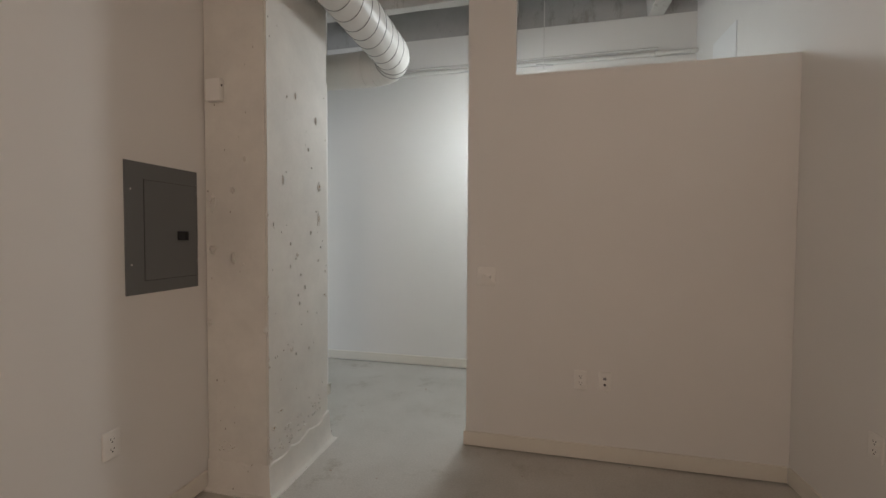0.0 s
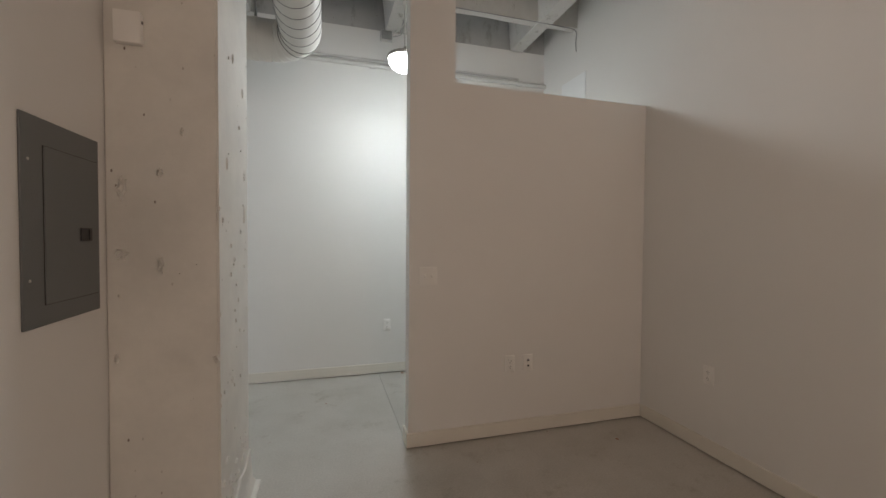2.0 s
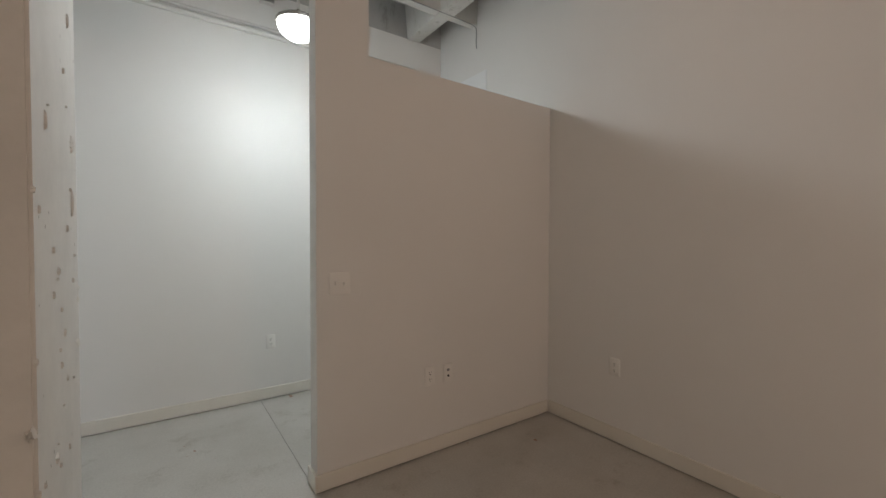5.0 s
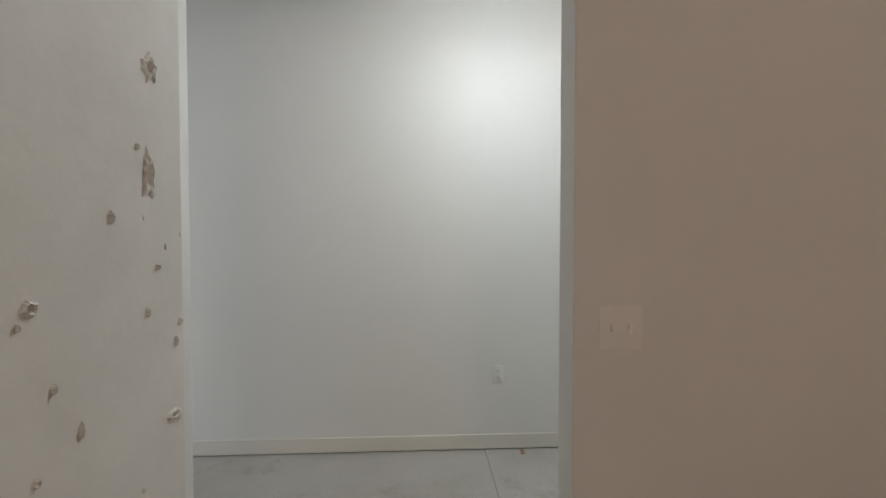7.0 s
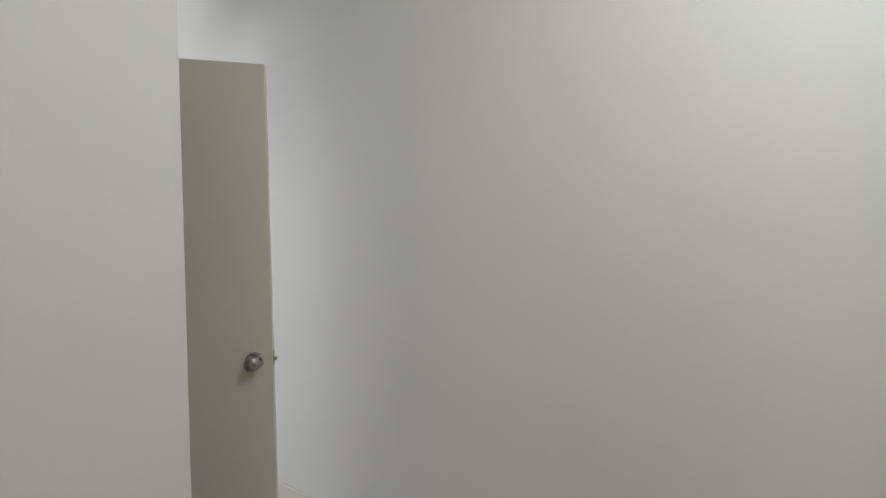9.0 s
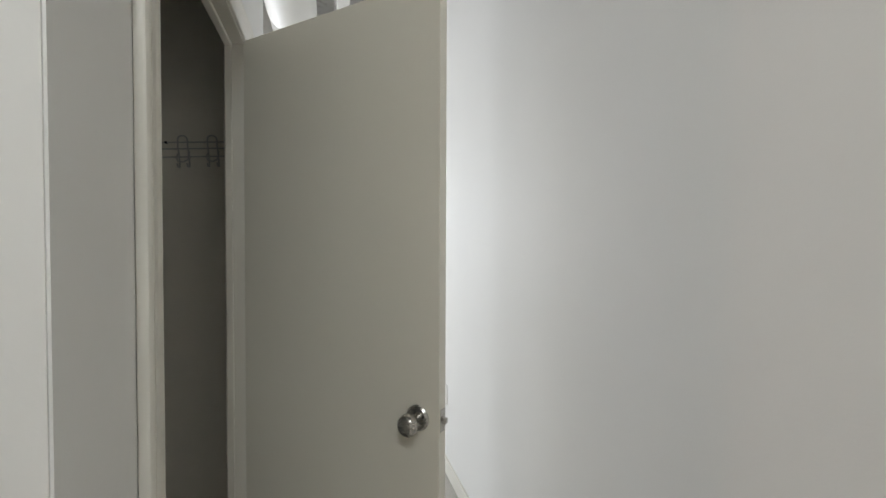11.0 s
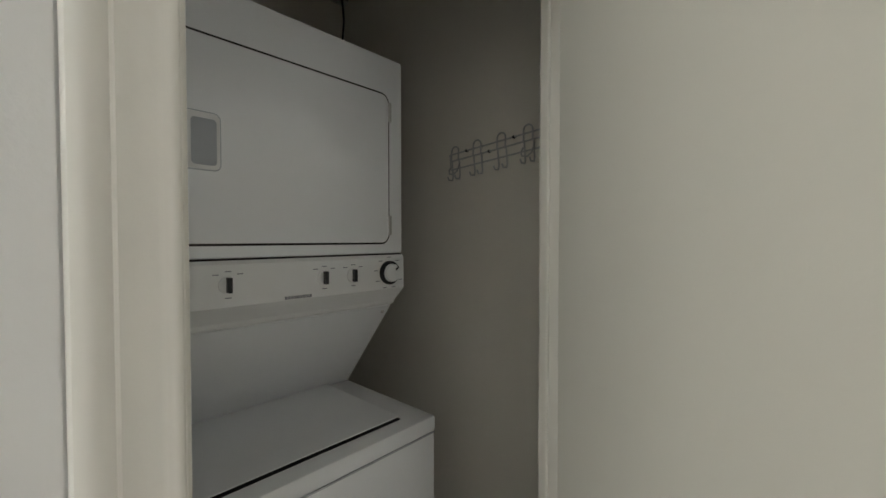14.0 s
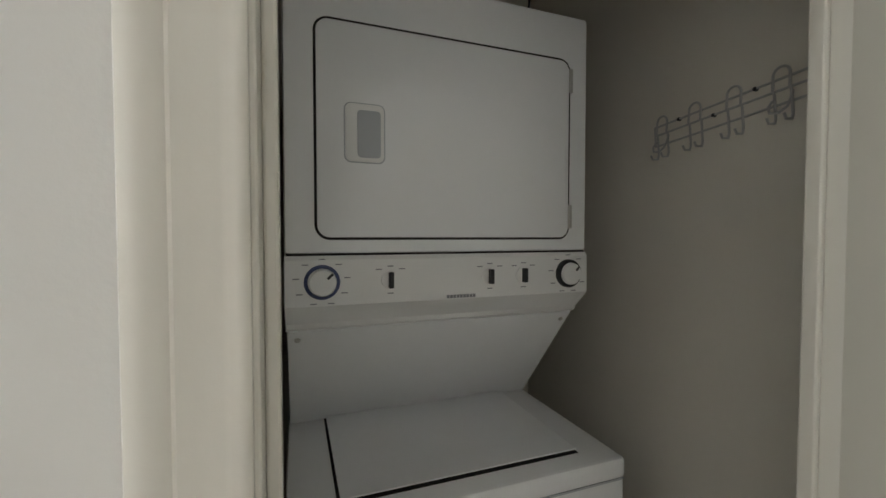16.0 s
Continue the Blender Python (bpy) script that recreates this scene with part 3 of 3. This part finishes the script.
def knob(sign):
    m = dm @ Matrix.Translation((DW - 0.062, 0 if sign > 0 else -0.035, KNOB_Z)) @ pose(0, 0, 0, -90 * sign)
    k = part("knob", turned(bmesh.new(), m, ((0.011, 0.006), (0.0105, 0.022), (0.014, 0.028), (0.024, 0.036), (0.0275, 0.046), (0.0265, 0.056), (0.021, 0.062), (0.010, 0.0645), (0.001, 0.065))), STEEL, door, "brushed nickel round knob", True)
    part("rose", turned(bmesh.new(), m, ((0.033, 0.0), (0.033, 0.003), (0.028, 0.008), (0.012, 0.009))), STEEL, door, "brushed nickel rose", True)
    if sign < 0:
        part("pin_hole", turned(bmesh.new(), m @ Matrix.Translation((0.02, 0.008, 0.0068)), ((0.0035, 0), (0.0035, 0.002)), 10), BLACK, door)


knob(1)
knob(-1)
part("latch_plate", placed(boxes((DW - 0.0005, DW + 0.0015, -0.030, -0.005, KNOB_Z - 0.028, KNOB_Z + 0.028), bevel=0.0005), dm), STEEL, door, "nickel latch plate on the door edge")
part("latch_bolt", placed(boxes((DW, DW + 0.013, -0.024, -0.011, KNOB_Z - 0.007, KNOB_Z + 0.007), bevel=0.002), dm), STEEL, door, "nickel latch bolt")
for hz in (0.22, 1.02, 1.80):
    part("hinge", turned(bmesh.new(), Matrix.Translation(HINGE + Vector((-0.002, 0.006, hz - 0.045))), ((0.006, 0), (0.006, 0.09), (0.003, 0.094)), 12), TRIM, door, "painted-over butt hinge", True)
under(door)

# ---- stacked washer and dryer ----
DX = DRYER_RIGHT                 # its far side
DF, WF = DRYER_FRONT, DRYER_FRONT + 0.132
SX = DX + 0.687


def laundry_centre():
    t = thing("laundry_centre", "white stacked washer and dryer with dial controls", "washer dryer", (DX + SX) / 2, DF - 0.3, 0)
    body = boxes((DX, SX, DF - 0.70, WF, 0.012, 0.880), bevel=0.006)
    part("washer_cabinet", body, ENAMEL, t, "", True)
    part("deck", boxes((DX - 0.002, SX + 0.002, DF - 0.70, WF + 0.004, 0.884, 0.930), bevel=0.010), ENAMEL, t, "", True)
    part("lid_gap", boxes((DX + 0.085, SX - 0.085, DF - 0.30, WF - 0.0462, 0.9295, 0.9312)), DARK, t, "dark seam round the lid")
    bm = bmesh.new()
    n, mrows = 14, 10
    lx0, lx1, ly0, ly1 = DX + 0.090, SX - 0.090, DF - 0.30, WF - 0.048
    grid = [[bm.verts.new((lx0 + (lx1 - lx0) * i / n, ly0 + (ly1 - ly0) * j / mrows, 0.9405 - 0.006 * math.sin(math.pi * min(1, max(0, (i / n - 0.06) / 0.88))) ** 0.5 * math.sin(math.pi * min(1, max(0, j / mrows - 0.08) / 0.80)) ** 0.5)) for j in range(mrows + 1)] for i in range(n + 1)]
    for i in range(n):
        for j in range(mrows):
            bm.faces.new((grid[i][j], grid[i + 1][j], grid[i + 1][j + 1], grid[i][j + 1]))
    ext = bmesh.ops.extrude_face_region(bm, geom=bm.faces[:])
    for v in ext["geom"]:
        if isinstance(v, bmesh.types.BMVert):
            v.co.z -= 0.003
    part("lid", bm, ENAMEL, t, "", True)
    part("front_seam", boxes((DX + 0.002, SX - 0.002, WF - 0.003, WF + 0.0005, 0.8800, 0.8840)), WELL, t)
    # sloping support between the deck and the console
    part("support", prism(bmesh.new(), ((DF - 0.70, 0.925), (DF - 0.285, 0.925), (DF - 0.052, 1.215), (DF - 0.060, 1.228), (DF - 0.70, 1.228)), DX + 0.003, SX - 0.003), ENAMEL, t)
    for sx in (DX + 0.022, SX - 0.022):
        part("screw", turned(bmesh.new(), Matrix.Translation((sx, DF - 0.068, 1.195)) @ pose(0, 0, 0, -90 - 42), ((0.006, -0.002), (0.006, 0.003), (0.003, 0.004)), 12), SCREW, t)
    part("console", prism(bmesh.new(), ((DF - 0.10, 1.218), (DF - 0.050, 1.218), (DF - 0.040, 1.224), (DF - 0.036, 1.234), (DF - 0.006, 1.262), (DF + 0.005, 1.274), (DF + 0.004, 1.362), (DF - 0.002, 1.3705), (DF - 0.10, 1.3705)), DX, SX), PLASTIC, t, "white plastic control console")
    part("console_seam", boxes((DX + 0.002, SX - 0.002, DF - 0.60, DF - 0.004, 1.3700, 1.3745)), DARK, t)
    part("dryer_cabinet", boxes((DX, SX, DF - 0.70, DF, 1.374, 1.930), bevel=0.008), ENAMEL, t, "", True)
    fm = frame_of("+y")
    dw, dh = 0.573, 0.415
    cx, cz = DX + 0.055 + dw / 2, 1.406 + dh / 2
    part("door_gap", rounded(bmesh.new(), dw + 0.010, dh + 0.010, 0.0012, 0.029, Matrix.Translation((cx, DF, cz)) @ fm), DARK, t, "dark seam round the dryer door")
    d = part("dryer_door", rounded(bmesh.new(), dw, dh, 0.0045, 0.024, Matrix.Translation((cx, DF, cz)) @ fm, 8), ENAMEL, t, "", True)
    hx, hz = SX - 0.150, 1.610
    part("handle_groove", rounded(bmesh.new(), 0.081, 0.117, 0.0006, 0.014, Matrix.Translation((hx, DF + 0.0044, hz)) @ fm), WELL, d, "groove round the finger pull, drawn as flat grey")
    part("handle_rim", rounded(bmesh.new(), 0.076, 0.112, 0.0035, 0.012, Matrix.Translation((hx, DF + 0.0044, hz)) @ fm), PLASTIC, d, "", True)
    # Flat grey plate imitates the shaded finger recess; nothing is hollowed out.
    part("handle_well", rounded(bmesh.new(), 0.046, 0.092, 0.001, 0.008, Matrix.Translation((hx - 0.008, DF + 0.0078, hz - 0.002)) @ fm), WELL, d, "finger pull, its recess shade drawn as flat grey")
    for z in (1.455, 1.775):
        part("hinge", boxes((DX + 0.046, DX + 0.056, DF + 0.001, DF + 0.007, z - 0.028, z + 0.028), bevel=0.002), SCREW, t)
    kz = 1.320
    for kx, r in ((SX - 0.067, 0.0335), (DX + 0.056, 0.0335)):
        m = Matrix.Translation((kx, DF + 0.004, kz)) @ pose(0, 0, 0, -90)
        part("dial_ring", turned(bmesh.new(), m, ((r, 0), (r, 0.003), (r * 0.9, 0.004)) if kx > DX + 0.3 else ((r, 0), (r, 0.008), (r * 0.94, 0.011), (r * 0.7, 0.012)), 40), BLUE if kx > DX + 0.3 else BLACK, t, "dark blue printed dial ring", True)
        dial = part("dial", turned(bmesh.new(), m, ((r * 0.80, 0.003), (r * 0.76, 0.018), (r * 0.70, 0.021), (0.001, 0.0215)), 40), PLASTIC, t, "white round dial", True)
        a = 48
        part("pointer", rounded(bmesh.new(), 0.005, 0.014, 0.001, 0.001, m @ Matrix.Translation((0, 0, 0.0212)) @ pose(0, 0, 0, 0, 0, 180 - a) @ Matrix.Translation((0, r * 0.55, 0)), 2), BLACK, dial, "black pointer mark")
        for k in range(9):
            q = radians(40 * k + 10)
            px, pz = kx + math.cos(q) * 0.048, kz + math.sin(q) * 0.044
            if px < DX + 0.01:
                continue
            part("dial_print", boxes((px - 0.006, px + 0.006, DF + 0.004, DF + 0.0066, pz - 0.001, pz + 0.001)), PRINT, t)
    for kx in (SX - 0.200, SX - 0.424, SX - 0.509):
        m = Matrix.Translation((kx, DF + 0.004, kz)) @ pose(0, 0, 0, -90)
        part("selector_base", turned(bmesh.new(), m, ((0.019, 0), (0.0185, 0.004), (0.001, 0.0045)), 28), PLASTIC, t, "", True)
        part("selector", boxes((kx - 0.0045, kx + 0.0045, DF + 0.006, DF + 0.020, kz - 0.016, kz + 0.016), bevel=0.0015), BLACK, t, "black selector bar")
        for dx, dz in ((-0.024, 0.022), (0.0, 0.028), (0.024, 0.022), (0.0, -0.027)):
            part("dial_print", boxes((kx + dx - 0.006, kx + dx + 0.006, DF + 0.004, DF + 0.0066, kz + dz - 0.001, kz + dz + 0.001)), PRINT, t)
    for k in range(9):
        lx = SX - 0.322 - 0.0076 * k
        part("maker_mark", boxes((lx - 0.0055, lx, DF + 0.004, DF + 0.0068, 1.276, 1.283)), PRINT, t)
    for fx in (DX + 0.06, SX - 0.06):
        for fy in (DF - 0.6, WF - 0.07):
            part("foot", turned(bmesh.new(), Matrix.Translation((fx, fy, 0)), ((0.02, 0), (0.02, 0.008), (0.012, 0.013)), 14), BLACK, t)
    return under(t)


laundry_centre()

# power point and cord in the corner behind the dryer
t = thing("power_box", "grey outlet box high on the closet wall with a plugged cord", "outlet box", -3.11, 2.13, 2.66)
part("box_body", boxes((-3.165, -3.055, 2.130, 2.180, 2.56, 2.72), bevel=0.004), PIPE, t)
part("box_cover", boxes((-3.160, -3.060, 2.1805, 2.184, 2.565, 2.715), bevel=0.001), CORD, t)
part("plug", turned(bmesh.new(), Matrix.Translation((-3.11, 2.184, 2.65)) @ pose(0, 0, 0, -90), ((0.022, 0), (0.022, 0.022), (0.012, 0.034)), 16), BLACK, t, "round black plug", True)
bm = bmesh.new()
cord = [(-3.11, 2.215, 2.65), (-3.095, 2.235, 2.63), (-3.08, 2.235, 2.57), (-3.10, 2.225, 2.50), (-3.112, 2.215, 2.44), (-3.108, 2.21, 2.36), (-3.114, 2.20, 2.27), (-3.118, 2.20, 2.10), (-3.10, 2.21, 1.90), (-3.05, 2.22, 1.70), (-2.98, 2.24, 1.50), (-2.90, 2.25, 1.42), (-2.81, 2.262, 1.40)]
part("power_cord", tube(bm, cord, 0.005, 8), BLACK, t, "thin black cord running down behind the dryer", True)
under(t)


# ---- hook rack ----
def hook_rack():
    y0, y1 = 2.835, 3.335
    t = thing("hook_rack", "grey coated wire coat rack screwed to the closet wall", "coat rack", XH, 2.915, 1.737)
    xo = XH + 0.006
    for z in (1.737, 1.712, 1.680):
        part("rail", tube(bmesh.new(), [(xo, y0, z), (xo, (y0 + y1) / 2, z), (xo, y1, z)], 0.0029, 8), WIRE, t)
    for y in (y0, y1):
        part("end_bar", tube(bmesh.new(), [(xo, y, 1.737), (xo, y, 1.68)], 0.0029, 8), WIRE, t)
    ys = [2.865 + 0.104 * k for k in range(5)]
    for k, y in enumerate(ys):
        pts = []
        w = 0.017
        pts.append((xo + 0.036, y - w, 1.648))
        pts.append((xo + 0.030, y - w, 1.636))
        pts.append((xo + 0.010, y - w, 1.638))
        pts.append((xo + 0.005, y - w, 1.650))
        pts.append((xo + 0.005, y - w, 1.705))
        pts.append((xo + 0.010, y - w, 1.712))
        for q in range(9):
            a = math.pi * (1 - q / 8)
            pts.append((xo + 0.005, y + w * math.cos(a), 1.745 + w * math.sin(a)))
        pts.append((xo + 0.010, y + w, 1.712))
        pts.append((xo + 0.005, y + w, 1.705))
        pts.append((xo + 0.005, y + w, 1.650))
        pts.append((xo + 0.010, y + w, 1.638))
        pts.append((xo + 0.030, y + w, 1.636))
        pts.append((xo + 0.036, y + w, 1.648))
        part("hook", tube(bmesh.new(), pts, 0.0029, 8), WIRE, t, "", True)
        if k in (0, 3, 4):
            part("lower_hook", tube(bmesh.new(), [(xo + 0.008, y - 0.02, 1.69), (xo + 0.02, y - 0.022, 1.675), (xo + 0.024, y - 0.018, 1.660), (xo + 0.022, y, 1.656), (xo + 0.022, y + 0.016, 1.664), (xo + 0.014, y + 0.020, 1.682), (xo + 0.006, y + 0.020, 1.70)], 0.0029, 8), WIRE, t, "", True)
    for y, z in ((2.915, 1.737), (3.015, 1.712), (3.118, 1.737)):
        part("screw", turned(bmesh.new(), Matrix.Translation((XH, y, z)) @ pose(0, 0, 0, 0, 90), ((0.005, 0), (0.005, 0.008), (0.003, 0.010)), 12), BLACK, t, "dark screw head")
    under(t)
    t.location.z += 0.004
    t.rotation_euler.x = radians(4.5)
    return t


hook_rack()

# small bin on the pier inside the closet
t = thing("wall_bin", "white plastic open wall bin beside the dryer", "bin", -2.05, 3.06, 1.16)
bm = prism(bmesh.new(), ((3.020, 1.250), (3.020, 1.205), (3.060, 1.150), (3.190, 1.150), (3.190, 1.250)), -2.088, -2.053)
top = max(bm.faces, key=lambda f: f.calc_center_median().z)
bmesh.ops.inset_region(bm, faces=[top], thickness=0.004)
bmesh.ops.translate(bm, verts=top.verts, vec=(0, 0, -0.012))
part("bin_body", bm, PLATE, t)
part("rim", boxes((-2.091, -2.087, 3.017, 3.193, 1.246, 1.254), (-2.087, -2.052, 3.017, 3.021, 1.246, 1.254), (-2.087, -2.052, 3.189, 3.193, 1.246, 1.254), bevel=0.001), PLATE, t)
part("back_plate", boxes((-2.053, -2.050, 3.020, 3.190, 1.15, 1.27)), PLATE, t)
under(t)


# ---- overhead: duct, pendant, conduit ----
def round_duct():
    r = 0.135
    t = thing("air_duct", "white painted spiral duct with an elbow under the ceiling", "duct", -1.20, 3.0, 2.70)
    cx, cz, ye = DUCT_X, DUCT_Z, DUCT_Y
    part("run", tube(bmesh.new(), [(cx, YS + 0.02, cz), (cx, 0, cz), (cx, ye - 0.20, cz)], r, 32), DUCT, t, "", True)
    el = []
    for k in range(11):
        a = math.pi / 2 * k / 10
        el.append((cx - 0.20 + 0.20 * math.cos(a), ye - 0.20 + 0.20 * math.sin(a), cz - 0.02 * k / 10))
    part("elbow", tube(bmesh.new(), el, r - 0.002, 32), DUCT, t, "", True)
    part("branch", tube(bmesh.new(), [(cx - 0.20, ye, cz - 0.02), (cx - 1.4, ye, cz - 0.02), (cx - 2.6, ye, cz - 0.02)], r, 32), DUCT, t, "", True)

    def ring(m):
        bm = bmesh.new()
        n, k = 36, 5
        rings = []
        for i in range(n):
            a = 2 * math.pi * i / n
            rings.append([bm.verts.new(m @ Vector(((r + 0.0025 * math.cos(2 * math.pi * j / k)) * math.cos(a), (r + 0.0025 * math.cos(2 * math.pi * j / k)) * math.sin(a), 0.05 * math.sin(a + 0.6) + 0.0028 * math.sin(2 * math.pi * j / k)))) for j in range(k)])
        for i in range(n):
            a, b = rings[i], rings[(i + 1) % n]
            for j in range(k):
                bm.faces.new((a[j], a[(j + 1) % k], b[(j + 1) % k], b[j]))
        return bm
    y = ye - 0.27
    while y > -0.2:
        part("seam", ring(Matrix.Translation((cx, y, cz)) @ pose(0, 0, 0, 90)), SEAM, t, "dark spiral seam")
        y -= 0.115
    for k in (2, 4, 6, 8):
        a = math.pi / 2 * k / 10
        m = Matrix.Translation(el[k]) @ pose(0, 0, 0, 0, 0, math.degrees(a)) @ pose(0, 0, 0, 90)
        bm = turned(bmesh.new(), m, ((r - 0.003, -0.003), (r + 0.0015, -0.002), (r + 0.0015, 0.002), (r - 0.003, 0.003)), 36)
        part("elbow_seam", bm, SEAM if k < 5 else DUCT, t)
    for k, x in enumerate((-0.30, -0.75, -1.2, -1.65)):
        part("collar", turned(bmesh.new(), Matrix.Translation((cx + x, ye, cz - 0.02)) @ pose(0, 0, 0, 0, 90), ((r + 0.001, -0.022), (r + 0.004, -0.02), (r + 0.004, 0.02), (r + 0.001, 0.022)), 32), DUCT, t, "", True)
    part("strap", tube(bmesh.new(), [(cx - 0.30, ye, cz + r - 0.02), (cx - 0.30, ye, 3.0), (cx - 0.30, ye, TOP - 0.01)], 0.009, 8), CORD, t, "grey hanger rod")
    part("strap", tube(bmesh.new(), [(cx + 0.02, 2.55, cz + r), (cx + 0.02, 2.55, 3.0), (cx + 0.02, 2.55, TOP - 0.01)], 0.004, 8), CORD, t, "grey hanger rod")
    return under(t)


round_duct()


def pendant(x, y, z):
    t = thing("pendant_lamp", "lit frosted dome pendant lamp with a chrome rim", "pendant lamp", x, y, z)
    m = Matrix.Translation((x, y, z))
    prof = [(0.128 * math.cos(a), -0.095 * math.sin(a)) for a in [math.pi / 2 * k / 9 for k in range(9, -1, -1)]]
    glass = part("shade", turned(bmesh.new(), m, prof, 36), OPAL, t, "glowing frosted glass bowl", True)
    glass.visible_shadow = False
    part("rim", turned(bmesh.new(), m, ((0.124, 0.001), (0.138, 0.001), (0.140, 0.016), (0.132, 0.028), (0.10, 0.040), (0.05, 0.055), (0.016, 0.066), (0.012, 0.10)), 36), STEEL, t, "chrome rim and cap", True)
    part("stem", tube(bmesh.new(), [(x, y, z + 0.09), (x, y, z + 0.4), (x, y, TOP - 0.01)], 0.008, 10), PIPE, t)
    part("finial", turned(bmesh.new(), m, ((0.001, -0.112), (0.008, -0.106), (0.010, -0.098), (0.005, -0.094)), 14), STEEL, t)
    return under(t)


pendant(-0.465, 3.56, 2.685)


def cable(name, pts, r, mat, label):
    out = []
    ps = [Vector(p) for p in pts]
    for i in range(len(ps) - 1):
        p0, p1, p2, p3 = ps[max(i - 1, 0)], ps[i], ps[i + 1], ps[min(i + 2, len(ps) - 1)]
        for k in range(6):
            s = k / 6
            out.append(0.5 * ((2 * p1) + (p2 - p0) * s + (2 * p0 - 5 * p1 + 4 * p2 - p3) * s * s + (3 * p1 - p0 - 3 * p2 + p3) * s ** 3))
    out.append(ps[-1])
    return tagged(part(name, tube(bmesh.new(), out, r, 8), mat, None, "", True), label, "cable")


t = thing("junction_box", "grey steel junction box on the edge beam", "junction box", -0.49, YN, 3.25)
part("body", boxes((-0.545, -0.435, YN - 0.05, YN, 3.20, 3.29), bevel=0.004), PIPE, t)
part("cover", boxes((-0.540, -0.440, YN - 0.054, YN - 0.05, 3.205, 3.285)), CORD, t)
under(t)
cable("lamp_cable", [(-0.435, 4.36, 3.24), (-0.36, 4.2, 3.22), (-0.38, 3.9, 3.30), (-0.45, 3.7, 3.22), (-0.465, 3.58, 3.05), (-0.46, 3.562, 2.85)], 0.006, PIPE, "white flexible cable looping to the pendant lamp")
cable("lamp_cable", [(-0.44, 4.35, 3.25), (-0.32, 4.25, 3.36), (-0.34, 4.0, 3.46), (-0.46, 3.8, 3.40), (-0.466, 3.58, 3.30)], 0.005, PIPE, "white flexible cable looping to the pendant lamp")


def conduit():
    t = thing("conduit", "white painted steel conduit along the corridor wall", "conduit", -3, YN, 2.95)
    part("pipe", tube(bmesh.new(), [(-2.6, YN - 0.035, 2.95), (-1, YN - 0.035, 2.95), (XR - 0.003, YN - 0.035, 2.95)], 0.021, 14), PIPE, t, "", True)
    part("pipe", tube(bmesh.new(), [(-2.6, YN - 0.022, 3.00), (-1, YN - 0.022, 3.00), (0.9, YN - 0.022, 3.00)], 0.012, 10), PIPE, t, "thinner painted pipe above", True)
    for x in (0.90, -0.62, -2.2):
        part("coupling", turned(bmesh.new(), Matrix.Translation((x, YN - 0.035, 2.95)) @ pose(0, 0, 0, 0, 90), ((0.021, -0.03), (0.028, -0.028), (0.028, 0.028), (0.021, 0.03)), 16), PIPE, t, "", True)
    return under(t)


conduit()
t = thing("toggle_hanger", "thin white wire with a toggle bar hanging from the joist", "hanger wire", -0.083, 4.12, 3.3)
part("wire", tube(bmesh.new(), [(-0.083, 4.12, 3.62), (-0.082, 4.12, 3.2), (-0.083, 4.12, 2.80)], 0.0035, 8), PIPE, t)
part("toggle_bar", tube(bmesh.new(), [(-0.150, 4.12, 2.845), (-0.083, 4.12, 2.838), (0.0, 4.12, 2.828)], 0.003, 8), CORD, t, "dark thin cross bar")
under(t)
cable("loose_wire", [(-0.6, 3.805, 3.292), (0.4, 3.80, 3.288), (1.05, 3.80, 3.285), (1.19, 3.80, 3.27), (1.195, 3.79, 3.20), (1.185, 3.78, 3.13), (1.195, 3.785, 3.07)], 0.004, CORD, "thin loose wire hanging from the joist end")
tagged(part("card", boxes((XR - 0.006, XR - 0.001, 3.66, 4.04, 2.31, 2.845)), CARD), "white card panel fixed high on the wall", "panel")

# boxed duct near the ceiling of the first room
t = thing("ceiling_soffit", "beige boxed duct under the ceiling beside the wall", "soffit", 0.95, 2.0, 2.95)
part("body", boxes((0.72, XR - 0.002, 0.2, 2.66, SOFFIT_Z, TOP), bevel=0.004), WALL, t)
under(t)


def bare_bulb(x, y, z):
    t = thing("bulb_pendant", "warm candle-shaped bulb hanging on a thin cord, rear one added for fill", "light bulb", x, y, z)
    m = Matrix.Translation((x, y, z))
    g = part("bulb", turned(bmesh.new(), m, ((0.001, -0.052), (0.006, -0.045), (0.013, -0.028), (0.0165, -0.008), (0.016, 0.008), (0.011, 0.026), (0.009, 0.034)), 20), CANDLE, t, "glowing warm glass", True)
    g.visible_shadow = False
    part("socket", turned(bmesh.new(), m, ((0.010, 0.032), (0.012, 0.036), (0.012, 0.075), (0.004, 0.082)), 16), BLACK, t, "black socket", True)
    part("cord", tube(bmesh.new(), [(x, y, z + 0.08), (x, y, z + 0.4), (x, y, TOP)], 0.003, 8), CORD, t)
    return under(t)


bare_bulb(0.30, 1.70, 2.52)
# Rear bulb is made up, out of view, to carry the warm fill.
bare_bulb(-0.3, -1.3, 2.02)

# white pipes under the far ceiling
t = thing("sprinkler_pipe", "white painted pipes under the far ceiling", "pipe", -7, 4.2, 3.2)
part("main", tube(bmesh.new(), [(-9.9, 4.20, 3.22), (-7, 4.20, 3.22), (-4.0, 4.20, 3.22)], 0.018, 12), PIPE, t, "", True)
part("branch", tube(bmesh.new(), [(-7.7, YN, 3.22), (-7.7, 3.0, 3.22), (-7.7, 1.0, 3.22)], 0.018, 12), PIPE, t, "", True)
part("coupling", turned(bmesh.new(), Matrix.Translation((-6.05, 4.20, 3.22)) @ pose(0, 0, 0, 0, 90), ((0.025, -0.05), (0.036, -0.045), (0.036, 0.045), (0.025, 0.05)), 16), PIPE, t, "", True)
under(t)
